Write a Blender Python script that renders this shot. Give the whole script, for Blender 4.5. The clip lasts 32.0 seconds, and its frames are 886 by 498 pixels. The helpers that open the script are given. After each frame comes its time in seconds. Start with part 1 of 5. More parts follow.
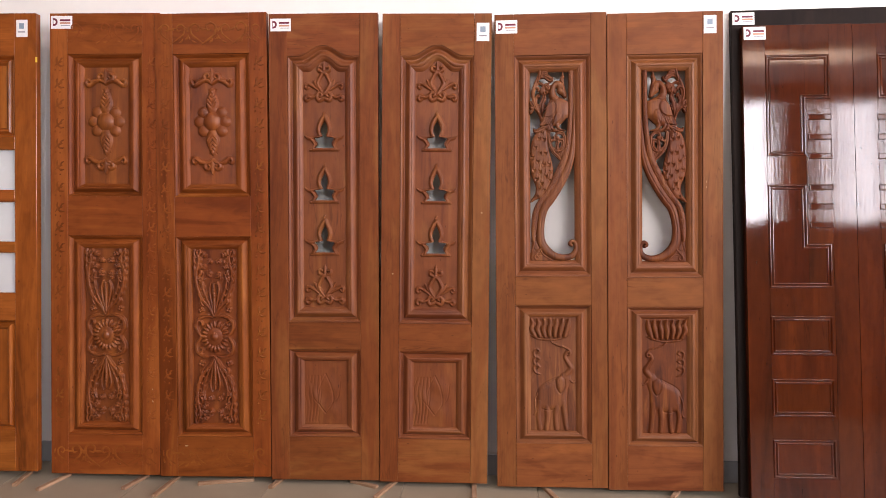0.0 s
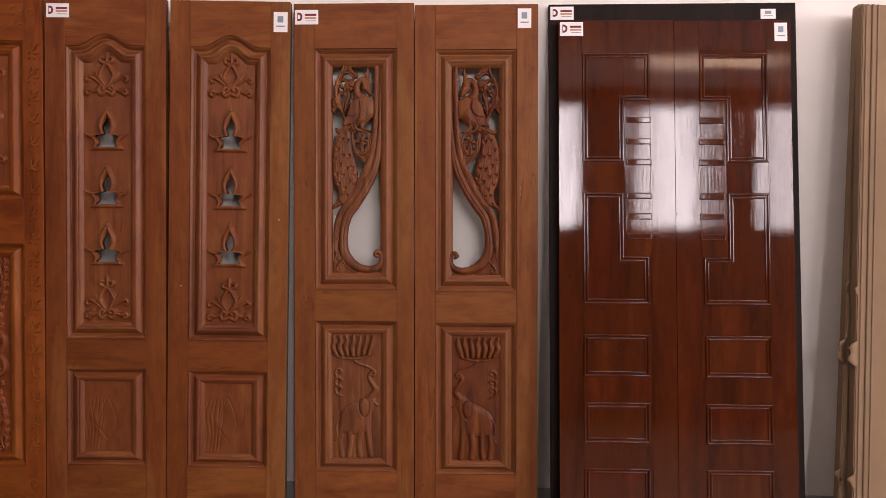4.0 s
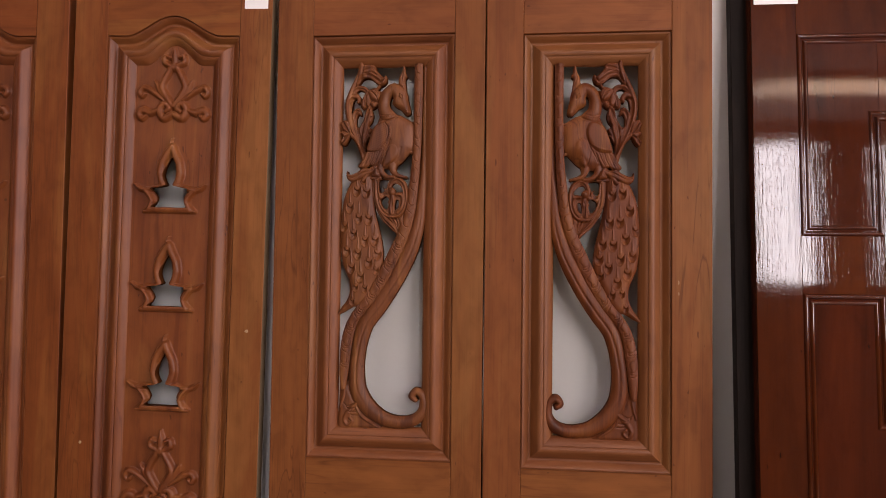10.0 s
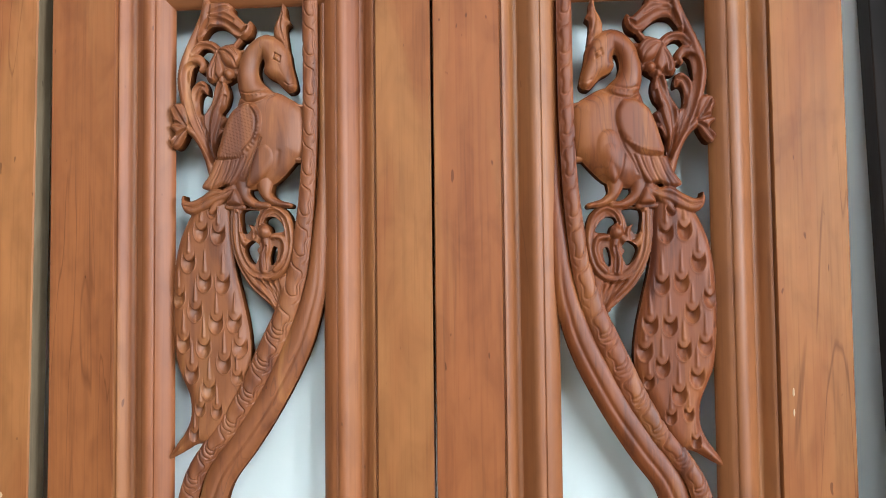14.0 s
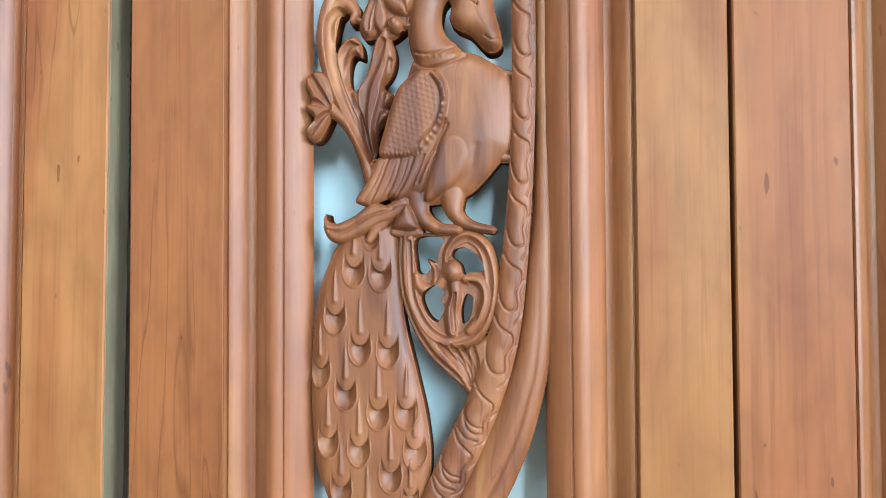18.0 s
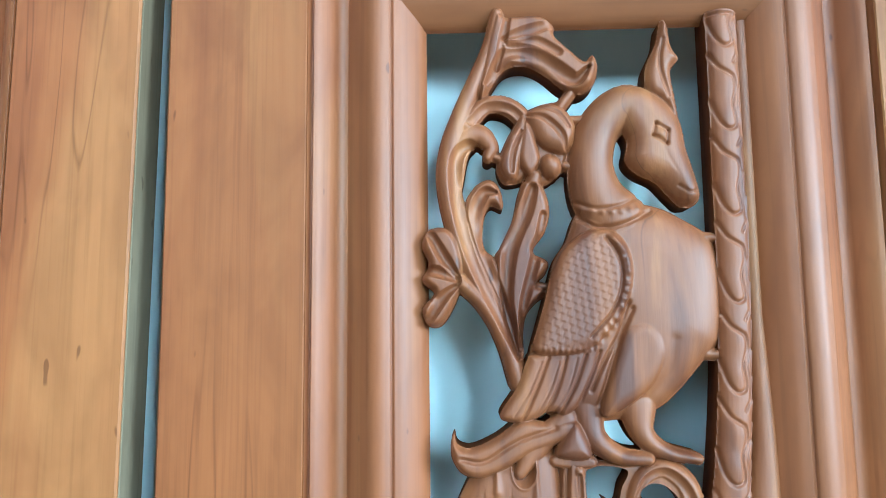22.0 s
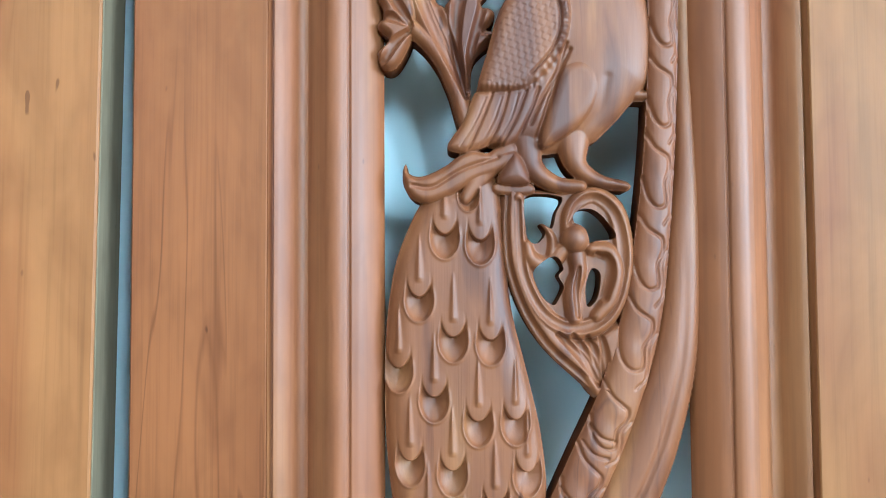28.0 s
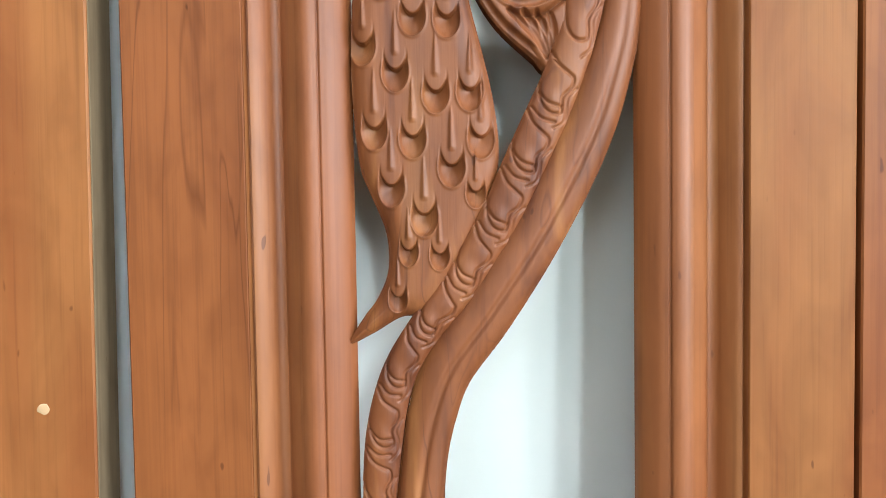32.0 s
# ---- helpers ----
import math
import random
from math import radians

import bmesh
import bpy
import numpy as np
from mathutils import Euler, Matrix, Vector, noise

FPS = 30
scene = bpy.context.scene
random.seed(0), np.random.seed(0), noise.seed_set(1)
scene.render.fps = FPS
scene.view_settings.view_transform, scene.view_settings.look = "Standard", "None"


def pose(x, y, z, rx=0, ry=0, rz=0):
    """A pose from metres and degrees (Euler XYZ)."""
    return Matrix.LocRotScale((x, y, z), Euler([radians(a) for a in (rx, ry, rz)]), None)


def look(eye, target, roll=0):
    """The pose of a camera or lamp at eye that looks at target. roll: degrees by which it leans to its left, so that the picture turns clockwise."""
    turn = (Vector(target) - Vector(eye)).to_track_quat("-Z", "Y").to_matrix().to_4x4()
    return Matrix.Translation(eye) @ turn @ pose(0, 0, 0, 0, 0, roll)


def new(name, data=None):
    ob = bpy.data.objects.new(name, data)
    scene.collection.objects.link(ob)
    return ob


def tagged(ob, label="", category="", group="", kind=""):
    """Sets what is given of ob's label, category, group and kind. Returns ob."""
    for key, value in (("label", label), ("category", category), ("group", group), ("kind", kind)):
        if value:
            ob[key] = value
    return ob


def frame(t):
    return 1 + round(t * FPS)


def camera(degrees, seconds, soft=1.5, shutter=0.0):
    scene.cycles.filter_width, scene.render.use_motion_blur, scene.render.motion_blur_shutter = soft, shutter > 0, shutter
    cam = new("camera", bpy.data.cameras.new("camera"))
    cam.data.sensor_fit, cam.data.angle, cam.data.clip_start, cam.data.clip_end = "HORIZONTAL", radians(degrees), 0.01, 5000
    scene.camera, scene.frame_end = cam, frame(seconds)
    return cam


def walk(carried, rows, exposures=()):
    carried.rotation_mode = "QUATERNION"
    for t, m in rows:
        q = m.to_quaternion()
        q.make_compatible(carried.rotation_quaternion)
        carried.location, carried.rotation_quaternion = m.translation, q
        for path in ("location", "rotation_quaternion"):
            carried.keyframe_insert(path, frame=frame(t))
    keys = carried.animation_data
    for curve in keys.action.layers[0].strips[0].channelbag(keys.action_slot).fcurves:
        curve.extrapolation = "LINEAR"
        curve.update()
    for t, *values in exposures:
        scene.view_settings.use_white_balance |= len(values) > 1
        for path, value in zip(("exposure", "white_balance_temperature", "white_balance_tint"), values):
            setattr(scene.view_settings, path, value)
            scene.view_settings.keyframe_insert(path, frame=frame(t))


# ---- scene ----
LEAN = 3.0
cam = camera(62.9, 32.0, soft=0.85)
# seconds, then place and turn of the eye in the frame of the leaning doors
PATH = [
    (0, -0.5078, -3.2198, 1.1363, 3.822, -0.884, -0.423),
    (0.5, -0.3791, -3.2121, 1.1345, 3.630, -0.831, -0.431),
    (1, -0.2607, -3.2065, 1.1265, 3.569, -0.788, -0.494),
    (1.5, -0.1756, -3.1676, 1.1241, 3.082, -0.900, -0.437),
    (2, -0.0990, -3.0900, 1.1410, 2.120, -0.907, -0.299),
    (2.5, -0.0251, -3.0362, 1.1519, 1.719, -0.869, -0.176),
    (3, 0.0858, -2.9927, 1.1612, 1.376, -0.821, -0.258),
    (3.5, 0.1805, -2.9697, 1.1624, 1.447, -0.739, -0.076),
    (5.5, 0.2148, -2.6163, 1.1982, 2.697, -0.718, 0.213),
    (6, 0.2547, -2.4995, 1.2388, 4.335, 0.006, 0.068),
    (6.5, 0.2552, -2.4084, 1.2495, 5.238, 0.046, 0.111),
    (7, 0.2081, -2.2884, 1.2644, 5.212, 0.139, 0.056),
    (7.5, 0.1581, -2.1795, 1.2746, 4.577, 0.168, -0.138),
    (8, 0.1493, -2.0726, 1.2705, 4.282, 0.379, -0.201),
    (8.5, 0.1748, -1.9445, 1.3153, 4.999, 1.124, 0.308),
    (9, 0.1826, -1.8502, 1.3331, 6.214, 1.578, 0.842),
    (9.5, 0.1461, -1.7385, 1.3639, 6.445, 1.736, 0.849),
    (10, 0.0924, -1.6290, 1.3814, 6.462, 2.083, 0.706),
    (10.5, 0.0884, -1.5150, 1.4036, 6.672, 1.884, 0.724),
    (11, 0.1125, -1.3882, 1.4358, 7.196, 1.707, 0.537),
    (11.5, 0.0949, -1.2861, 1.4480, 7.007, 1.423, 0.275),
    (12, 0.0377, -1.1928, 1.4716, 4.324, 1.318, -0.328),
    (12.5, -0.0015, -1.1411, 1.4829, 3.465, 1.427, -0.730),
    (13, 0.0014, -1.0540, 1.4955, 3.345, 1.553, -0.597),
    (13.5, 0.0353, -0.9572, 1.5083, 3.543, 2.331, -0.995),
    (14, 0.0661, -0.8876, 1.5095, 3.448, 2.428, -0.664),
    (14.5, 0.0555, -0.8097, 1.5116, 1.886, 3.529, -0.456),
    (16.5, 0.0772, -0.5590, 1.5674, 4.120, 2.333, 0.336),
    (17, 0.0142, -0.5593, 1.5713, 6.423, 1.223, 0.084),
    (17.5, -0.0828, -0.5696, 1.5713, 7.713, 1.414, -0.132),
    (18, -0.1391, -0.5697, 1.5741, 8.064, 1.611, -0.293),
    (18.5, -0.1948, -0.5724, 1.5725, 7.968, 1.871, -0.420),
    (19, -0.2319, -0.5492, 1.5741, 7.270, 2.621, -0.270),
    (19.5, -0.2366, -0.4953, 1.5943, 7.499, 2.959, -0.172),
    (20, -0.2492, -0.4559, 1.6084, 6.226, 4.333, 0.136),
    (20.5, -0.2801, -0.4457, 1.6263, 5.217, 5.597, 0.119),
    (21, -0.3010, -0.4347, 1.6426, 3.100, 6.706, -0.431),
    (21.5, -0.3057, -0.4224, 1.6643, 2.025, 6.500, -0.740),
    (22, -0.3089, -0.4140, 1.6777, 2.065, 6.614, -0.617),
    (22.5, -0.3074, -0.4100, 1.6901, 1.793, 6.438, -0.649),
    (23, -0.3131, -0.4047, 1.7027, 2.062, 6.533, -0.580),
    (23.5, -0.3055, -0.4007, 1.7053, 1.900, 6.857, -0.574),
    (24, -0.3025, -0.3959, 1.6946, 0.709, 6.866, -0.735),
    (24.5, -0.2989, -0.3990, 1.6770, 0.484, 6.315, -0.797),
    (26.5, -0.2916, -0.4222, 1.6047, 0.084, 4.359, -0.577),
    (27, -0.2853, -0.4331, 1.5861, 0.056, 3.825, -0.629),
    (27.5, -0.2890, -0.4418, 1.5630, 0.178, 3.284, -0.425),
    (28, -0.2908, -0.4430, 1.5477, 0.644, 2.421, -0.339),
    (28.5, -0.2919, -0.4453, 1.5293, 0.126, 1.823, -0.316),
    (29, -0.2905, -0.4545, 1.5118, -0.164, 1.421, -0.345),
    (29.5, -0.2673, -0.4636, 1.4923, -0.241, 1.035, -0.424),
    (30, -0.2582, -0.4691, 1.4754, -0.382, 0.298, -0.659),
    (30.5, -0.2558, -0.4742, 1.4542, -0.989, -0.350, -0.652),
    (31, -0.2422, -0.4806, 1.4290, -0.323, -2.062, -0.811),
    (31.5, -0.2314, -0.4745, 1.3944, 1.641, -2.235, -0.789),
    (32, -0.2480, -0.4840, 1.3737, 2.722, -2.410, -0.884),
]
TILT = pose(0, 0, 0, -LEAN) @ pose(0, 0, 0, 0, -1.0)
EXPOSURES = [(0.0, -0.38, 7250, 30), (1.0, -0.95, 7450, 29), (3.0, -1.12, 7600, 34), (6.0, -1.14, 8000, 41), (9.0, -1.16, 7900, 37), (10.5, -0.88, 7400, 31), (12.0, -0.19, 6670, 20), (13.0, -0.01, 6200, 13), (14.0, 0.34, 5720, 2), (16.5, 0.7, 5100, -7), (17.0, 0.9, 4980, -9),
             (19.0, 0.81, 4630, -14), (20.5, 0.84, 4380, -18), (23.0, 0.97, 4230, -20), (25.0, 0.97, 4230, -20), (28.0, 0.83, 4380, -16), (29.5, 0.78, 4780, -11), (30.5, 0.8, 5130, -8), (32.0, 0.53, 5980, 2)]
walk(cam, [(t, TILT @ pose(x, y, z) @ pose(0, 0, 0, 0, 0, yaw) @ pose(0, 0, 0, 90 + pitch) @ pose(0, 0, 0, 0, 0, roll)) for t, x, y, z, yaw, pitch, roll in PATH], EXPOSURES)

# ---- world and light ----
world = bpy.data.worlds.new("sky")
scene.world = world
world.use_nodes = True
_n = world.node_tree.nodes
_sky = _n.new("ShaderNodeTexSky")
_sky.sky_type, _sky.sun_disc = "NISHITA", False
_sky.sun_elevation, _sky.sun_rotation = radians(48), radians(200)
world.node_tree.links.new(_sky.outputs[0], _n["Background"].inputs[0])
_n["Background"].inputs[1].default_value = 0.12


def area_lamp(name, m, sx, sy, watts, colour):
    data = bpy.data.lights.new(name, "AREA")
    data.shape, data.size, data.size_y, data.energy, data.color = "RECTANGLE", sx, sy, watts, colour
    ob = new(name, data)
    ob.matrix_world = m
    return ob


FRONT, BACK, LEFT, RIGHT, CEIL = -7.5, 0.188, -5.8, 8.4, 4.8
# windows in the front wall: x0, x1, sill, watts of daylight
# the first one is unseen, added as fill light for the left doors
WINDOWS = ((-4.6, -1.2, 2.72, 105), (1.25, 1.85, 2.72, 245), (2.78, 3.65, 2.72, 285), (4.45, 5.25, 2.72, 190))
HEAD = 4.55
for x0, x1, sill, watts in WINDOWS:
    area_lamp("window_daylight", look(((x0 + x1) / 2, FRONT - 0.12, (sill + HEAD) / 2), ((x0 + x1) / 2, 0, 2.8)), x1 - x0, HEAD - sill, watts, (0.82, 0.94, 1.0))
# unseen wide window added in the east wall for light from the right: y0, y1, z0, z1
EAST = (-6.9, -3.0, 1.9, 4.4)
area_lamp("window_daylight", look((RIGHT + 0.1, (EAST[0] + EAST[1]) / 2, (EAST[2] + EAST[3]) / 2), (-2, -1.5, 1.9)), EAST[1] - EAST[0] - 0.1, EAST[3] - EAST[2] - 0.1, 1150, (0.90, 0.95, 1.0))
# unseen ceiling panels above the viewer, added for light from above: middle x
PANELS = (-2.3, -0.5, 1.3, 3.1)
PANEL_Y = -2.2
for x in PANELS:
    area_lamp("ceiling_fill_light", pose(x, PANEL_Y, CEIL - 0.07), 1.15, 0.26, 32, (0.98, 0.98, 1.0))

# ---- materials ----


def shader(name):
    mat = bpy.data.materials.new(name)
    mat.use_nodes = True
    nt = mat.node_tree
    return mat, nt, nt.nodes["Principled BSDF"]


def node(nt, kind, **sets):
    n = nt.nodes.new(kind)
    for k, v in sets.items():
        n.inputs[k.replace("_", " ")].default_value = v
    return n


def ramp(nt, stops):
    n = nt.nodes.new("ShaderNodeValToRGB")
    while len(n.color_ramp.elements) < len(stops):
        n.color_ramp.elements.new(0.5)
    for e, (p, c) in zip(n.color_ramp.elements, stops):
        e.position, e.color = p, (*c, 1)
    return n


def mixer(nt, mode, fac):
    n = nt.nodes.new("ShaderNodeMix")
    n.data_type, n.blend_type = "RGBA", mode
    if fac is not None:
        n.inputs[0].default_value = fac
    return n


def timber(name, dark, mid, light, along, rough=0.36, coat=0.0, tint=0.06, hue=0.003, bump=0.10, streak=1.0, spec=0.09, broad=9, lines=0.60):
    """Polished wood with the grain along "x" or "z" of the object, each piece of its own tone."""
    mat, nt, b = shader(name)
    ln = nt.links.new
    tc = nt.nodes.new("ShaderNodeTexCoord")
    oi = nt.nodes.new("ShaderNodeObjectInfo")
    off = nt.nodes.new("ShaderNodeVectorMath")
    off.operation = "MULTIPLY_ADD"
    comb = nt.nodes.new("ShaderNodeCombineXYZ")
    for i in range(3):
        ln(oi.outputs["Random"], comb.inputs[i])
    ln(comb.outputs[0], off.inputs[0])
    off.inputs[1].default_value = (7.3, 3.1, 11.7)
    ln(tc.outputs["Object"], off.inputs[2])

    def stretched(a, b_):
        mp = nt.nodes.new("ShaderNodeMapping")
        mp.inputs["Scale"].default_value = (a, a, b_) if along == "z" else (b_, a, a)
        ln(off.outputs[0], mp.inputs[0])
        return mp
    m1, m2, m3 = stretched(broad, 0.13 * broad), stretched(42, 1.4), stretched(260, 5)
    n1 = node(nt, "ShaderNodeTexNoise", Scale=1.0, Detail=4.0, Roughness=0.55, Distortion=0.9)
    n2 = node(nt, "ShaderNodeTexNoise", Scale=1.0, Detail=5.0, Roughness=0.6, Distortion=0.5)
    n3 = node(nt, "ShaderNodeTexNoise", Scale=1.0, Detail=3.0, Roughness=0.6)
    for m_, n_ in ((m1, n1), (m2, n2), (m3, n3)):
        ln(m_.outputs[0], n_.inputs["Vector"])
    r1 = ramp(nt, [(0.34, dark), (0.46, mid), (0.53, mid), (0.66, light)])
    ln(n1.outputs["Fac"], r1.inputs[0])
    r2 = ramp(nt, [(0.30, (0.55, 0.50, 0.48)), (0.44, (0.92, 0.90, 0.88)), (0.7, (1.08, 1.06, 1.04))])
    ln(n2.outputs["Fac"], r2.inputs[0])
    r3 = ramp(nt, [(0.33, (0.72, 0.68, 0.66)), (0.48, (1, 1, 1))])
    ln(n3.outputs["Fac"], r3.inputs[0])
    x1, x2 = mixer(nt, "MULTIPLY", 0.34 * streak), mixer(nt, "MULTIPLY", 0.4 * streak)
    ln(r1.outputs[0], x1.inputs[6])
    ln(r2.outputs[0], x1.inputs[7])
    ln(x1.outputs[2], x2.inputs[6])
    ln(r3.outputs[0], x2.inputs[7])
    # dark mineral lines and small knots, sparse
    m4 = stretched(15, 1.1)
    n4 = node(nt, "ShaderNodeTexNoise", Scale=1.0, Detail=2.0, Roughness=0.5, Distortion=1.6)
    ln(m4.outputs[0], n4.inputs["Vector"])
    r4 = ramp(nt, [(0.488, (1, 1, 1)), (0.5, (0.66, 0.60, 0.55)), (0.512, (1, 1, 1))])
    ln(n4.outputs["Fac"], r4.inputs[0])
    gate = node(nt, "ShaderNodeTexNoise", Scale=2.3, Detail=1.0)
    ln(off.outputs[0], gate.inputs["Vector"])
    rg = ramp(nt, [(lines, (0, 0, 0)), (lines + 0.12, (1, 1, 1))])
    ln(gate.outputs["Fac"], rg.inputs[0])
    x3 = mixer(nt, "MULTIPLY", None)
    ln(rg.outputs[0], x3.inputs[0])
    ln(x2.outputs[2], x3.inputs[6])
    ln(r4.outputs[0], x3.inputs[7])
    m5 = stretched(120, 45)
    n5 = node(nt, "ShaderNodeTexNoise", Scale=1.0, Detail=1.0, Roughness=0.4)
    ln(m5.outputs[0], n5.inputs["Vector"])
    r5 = ramp(nt, [(0.765, (1, 1, 1)), (0.80, (0.50, 0.44, 0.40))])
    ln(n5.outputs["Fac"], r5.inputs[0])
    # cloudy patches of polish and figure across the grain
    m6 = stretched(26, 11)
    n6 = node(nt, "ShaderNodeTexNoise", Scale=1.0, Detail=3.0, Roughness=0.55, Distortion=0.6)
    ln(m6.outputs[0], n6.inputs["Vector"])
    r6 = ramp(nt, [(0.32, (0.80, 0.76, 0.73)), (0.5, (1, 1, 1)), (0.68, (1.12, 1.12, 1.12))])
    ln(n6.outputs["Fac"], r6.inputs[0])
    x5 = mixer(nt, "MULTIPLY", 0.75)
    ln(x3.outputs[2], x5.inputs[6])
    ln(r6.outputs[0], x5.inputs[7])
    x4 = mixer(nt, "MULTIPLY", 0.9)
    ln(x5.outputs[2], x4.inputs[6])
    ln(r5.outputs[0], x4.inputs[7])
    hsv = nt.nodes.new("ShaderNodeHueSaturation")
    for sock, lo, hi in (("Hue", 0.5 - hue, 0.5 + hue), ("Value", 1 - tint, 1 + tint)):
        mr = nt.nodes.new("ShaderNodeMapRange")
        mr.inputs[3].default_value, mr.inputs[4].default_value = lo, hi
        if sock == "Value":
            fr = nt.nodes.new("ShaderNodeMath")
            fr.operation = "MULTIPLY"
            fr.inputs[1].default_value = 7.13
            fr2 = nt.nodes.new("ShaderNodeMath")
            fr2.operation = "FRACT"
            ln(oi.outputs["Random"], fr.inputs[0])
            ln(fr.outputs[0], fr2.inputs[0])
            ln(fr2.outputs[0], mr.inputs[0])
        else:
            ln(oi.outputs["Random"], mr.inputs[0])
        ln(mr.outputs[0], hsv.inputs[sock])
    ln(x4.outputs[2], hsv.inputs["Color"])
    ln(hsv.outputs[0], b.inputs["Base Color"])
    rr = nt.nodes.new("ShaderNodeMapRange")
    rr.inputs[3].default_value, rr.inputs[4].default_value = rough - 0.07, rough + 0.1
    ln(n2.outputs["Fac"], rr.inputs[0])
    ln(rr.outputs[0], b.inputs["Roughness"])
    b.inputs["Coat Weight"].default_value, b.inputs["Specular IOR Level"].default_value = coat, spec
    b.inputs["Coat Roughness"].default_value = rough * 0.6
    bp = node(nt, "ShaderNodeBump", Strength=bump, Distance=0.001)
    add = nt.nodes.new("ShaderNodeMath")
    ln(n3.outputs["Fac"], add.inputs[0])
    ln(n2.outputs["Fac"], add.inputs[1])
    ln(add.outputs[0], bp.inputs["Height"])
    ln(bp.outputs[0], b.inputs["Normal"])
    return mat


def plain(name, colour, rough=0.6, vary=0.06, scale=6.0, bump=0.0, metal=0.0, coat=0.0):
    mat, nt, b = shader(name)
    tc = nt.nodes.new("ShaderNodeTexCoord")
    n1 = node(nt, "ShaderNodeTexNoise", Scale=scale, Detail=6.0, Roughness=0.6)
    nt.links.new(tc.outputs["Object"], n1.inputs["Vector"])
    lo, hi = [tuple(c * k for c in colour) for k in (1 - vary, 1 + vary)]
    r = ramp(nt, [(0.3, lo), (0.7, hi)])
    nt.links.new(n1.outputs["Fac"], r.inputs[0])
    nt.links.new(r.outputs[0], b.inputs["Base Color"])
    b.inputs["Roughness"].default_value, b.inputs["Metallic"].default_value, b.inputs["Coat Weight"].default_value = rough, metal, coat
    if bump:
        bp = node(nt, "ShaderNodeBump", Strength=bump, Distance=0.002)
        n2 = node(nt, "ShaderNodeTexNoise", Scale=scale * 25, Detail=4.0)
        nt.links.new(tc.outputs["Object"], n2.inputs["Vector"])
        nt.links.new(n2.outputs["Fac"], bp.inputs["Height"])
        nt.links.new(bp.outputs[0], b.inputs["Normal"])
    return mat


TEAK_D, TEAK_M, TEAK_L = (0.1520, 0.0425, 0.0120), (0.1880, 0.0580, 0.0165), (0.2220, 0.0810, 0.0240)
RAIL_D, RAIL_L = (0.1220, 0.0301, 0.0078), (0.2250, 0.0727, 0.0195)
teak_v = timber("teak_upright_grain", TEAK_D, TEAK_M, TEAK_L, "z", rough=0.48, spec=0.16, streak=1.1, lines=0.54, broad=11, tint=0.035, hue=0.0015)
teak_h = timber("teak_level_grain", RAIL_D, TEAK_M, RAIL_L, "x", rough=0.48, streak=1.0, spec=0.16, lines=0.54)
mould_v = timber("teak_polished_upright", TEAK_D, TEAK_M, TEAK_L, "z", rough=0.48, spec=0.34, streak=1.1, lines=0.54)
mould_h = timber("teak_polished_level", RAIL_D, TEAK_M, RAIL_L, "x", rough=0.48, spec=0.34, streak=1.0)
teak_carved = timber("teak_carved", (0.0840, 0.0205, 0.0052), (0.1560, 0.0455, 0.0122), (0.2320, 0.0830, 0.0240), "z", rough=0.50, tint=0.02, hue=0.001, bump=0.22, streak=1.05, spec=0.34, broad=26, lines=0.44)
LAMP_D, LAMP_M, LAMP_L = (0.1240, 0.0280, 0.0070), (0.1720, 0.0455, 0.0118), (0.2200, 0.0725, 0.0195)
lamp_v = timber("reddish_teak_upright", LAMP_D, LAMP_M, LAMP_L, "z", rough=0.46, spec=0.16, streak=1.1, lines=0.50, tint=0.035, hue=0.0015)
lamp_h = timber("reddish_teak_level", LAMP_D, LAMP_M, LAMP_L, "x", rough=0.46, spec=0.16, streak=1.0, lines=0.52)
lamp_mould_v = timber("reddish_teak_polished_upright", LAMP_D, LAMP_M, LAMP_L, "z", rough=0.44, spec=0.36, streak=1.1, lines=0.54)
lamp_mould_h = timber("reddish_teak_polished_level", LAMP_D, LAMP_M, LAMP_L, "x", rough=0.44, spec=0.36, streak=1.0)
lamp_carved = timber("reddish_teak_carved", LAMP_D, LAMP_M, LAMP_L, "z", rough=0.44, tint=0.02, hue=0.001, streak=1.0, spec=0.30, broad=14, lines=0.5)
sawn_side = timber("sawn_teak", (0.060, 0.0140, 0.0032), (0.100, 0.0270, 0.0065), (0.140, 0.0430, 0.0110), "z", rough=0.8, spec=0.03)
teak_carved_dark = timber("teak_carved_dark_stain", (0.066, 0.0128, 0.0026), (0.124, 0.0290, 0.0060), (0.190, 0.0570, 0.0132), "z", rough=0.48, tint=0.02, hue=0.001, bump=0.2, streak=1.7, spec=0.26, broad=26, lines=0.46)
raw_edge = timber("unpolished_edge_wood", (0.085, 0.055, 0.030), (0.120, 0.082, 0.046), (0.150, 0.105, 0.062), "z", rough=0.7, spec=0.1)
flower_v = timber("stained_carved_teak", (0.132, 0.0285, 0.0052), (0.206, 0.0510, 0.0100), (0.275, 0.079, 0.0160), "z", rough=0.40, spec=0.14)
flower_h = timber("stained_carved_teak_level", (0.132, 0.0285, 0.0052), (0.202, 0.0495, 0.0096), (0.268, 0.076, 0.0152), "x", rough=0.40, spec=0.14, streak=0.5)
flower_carved = timber("stained_carving", (0.100, 0.0215, 0.0040), (0.174, 0.0420, 0.0080), (0.245, 0.069, 0.0138), "z", rough=0.38, spec=0.34, streak=0.7, broad=16)
orange_v = timber("orange_teak", (0.15, 0.038, 0.006), (0.27, 0.072, 0.011), (0.38, 0.115, 0.020), "z", rough=0.3, coat=0.4)
orange_h = timber("orange_teak_level", (0.14, 0.034, 0.0055), (0.25, 0.064, 0.010), (0.35, 0.102, 0.018), "x", rough=0.3, coat=0.4)


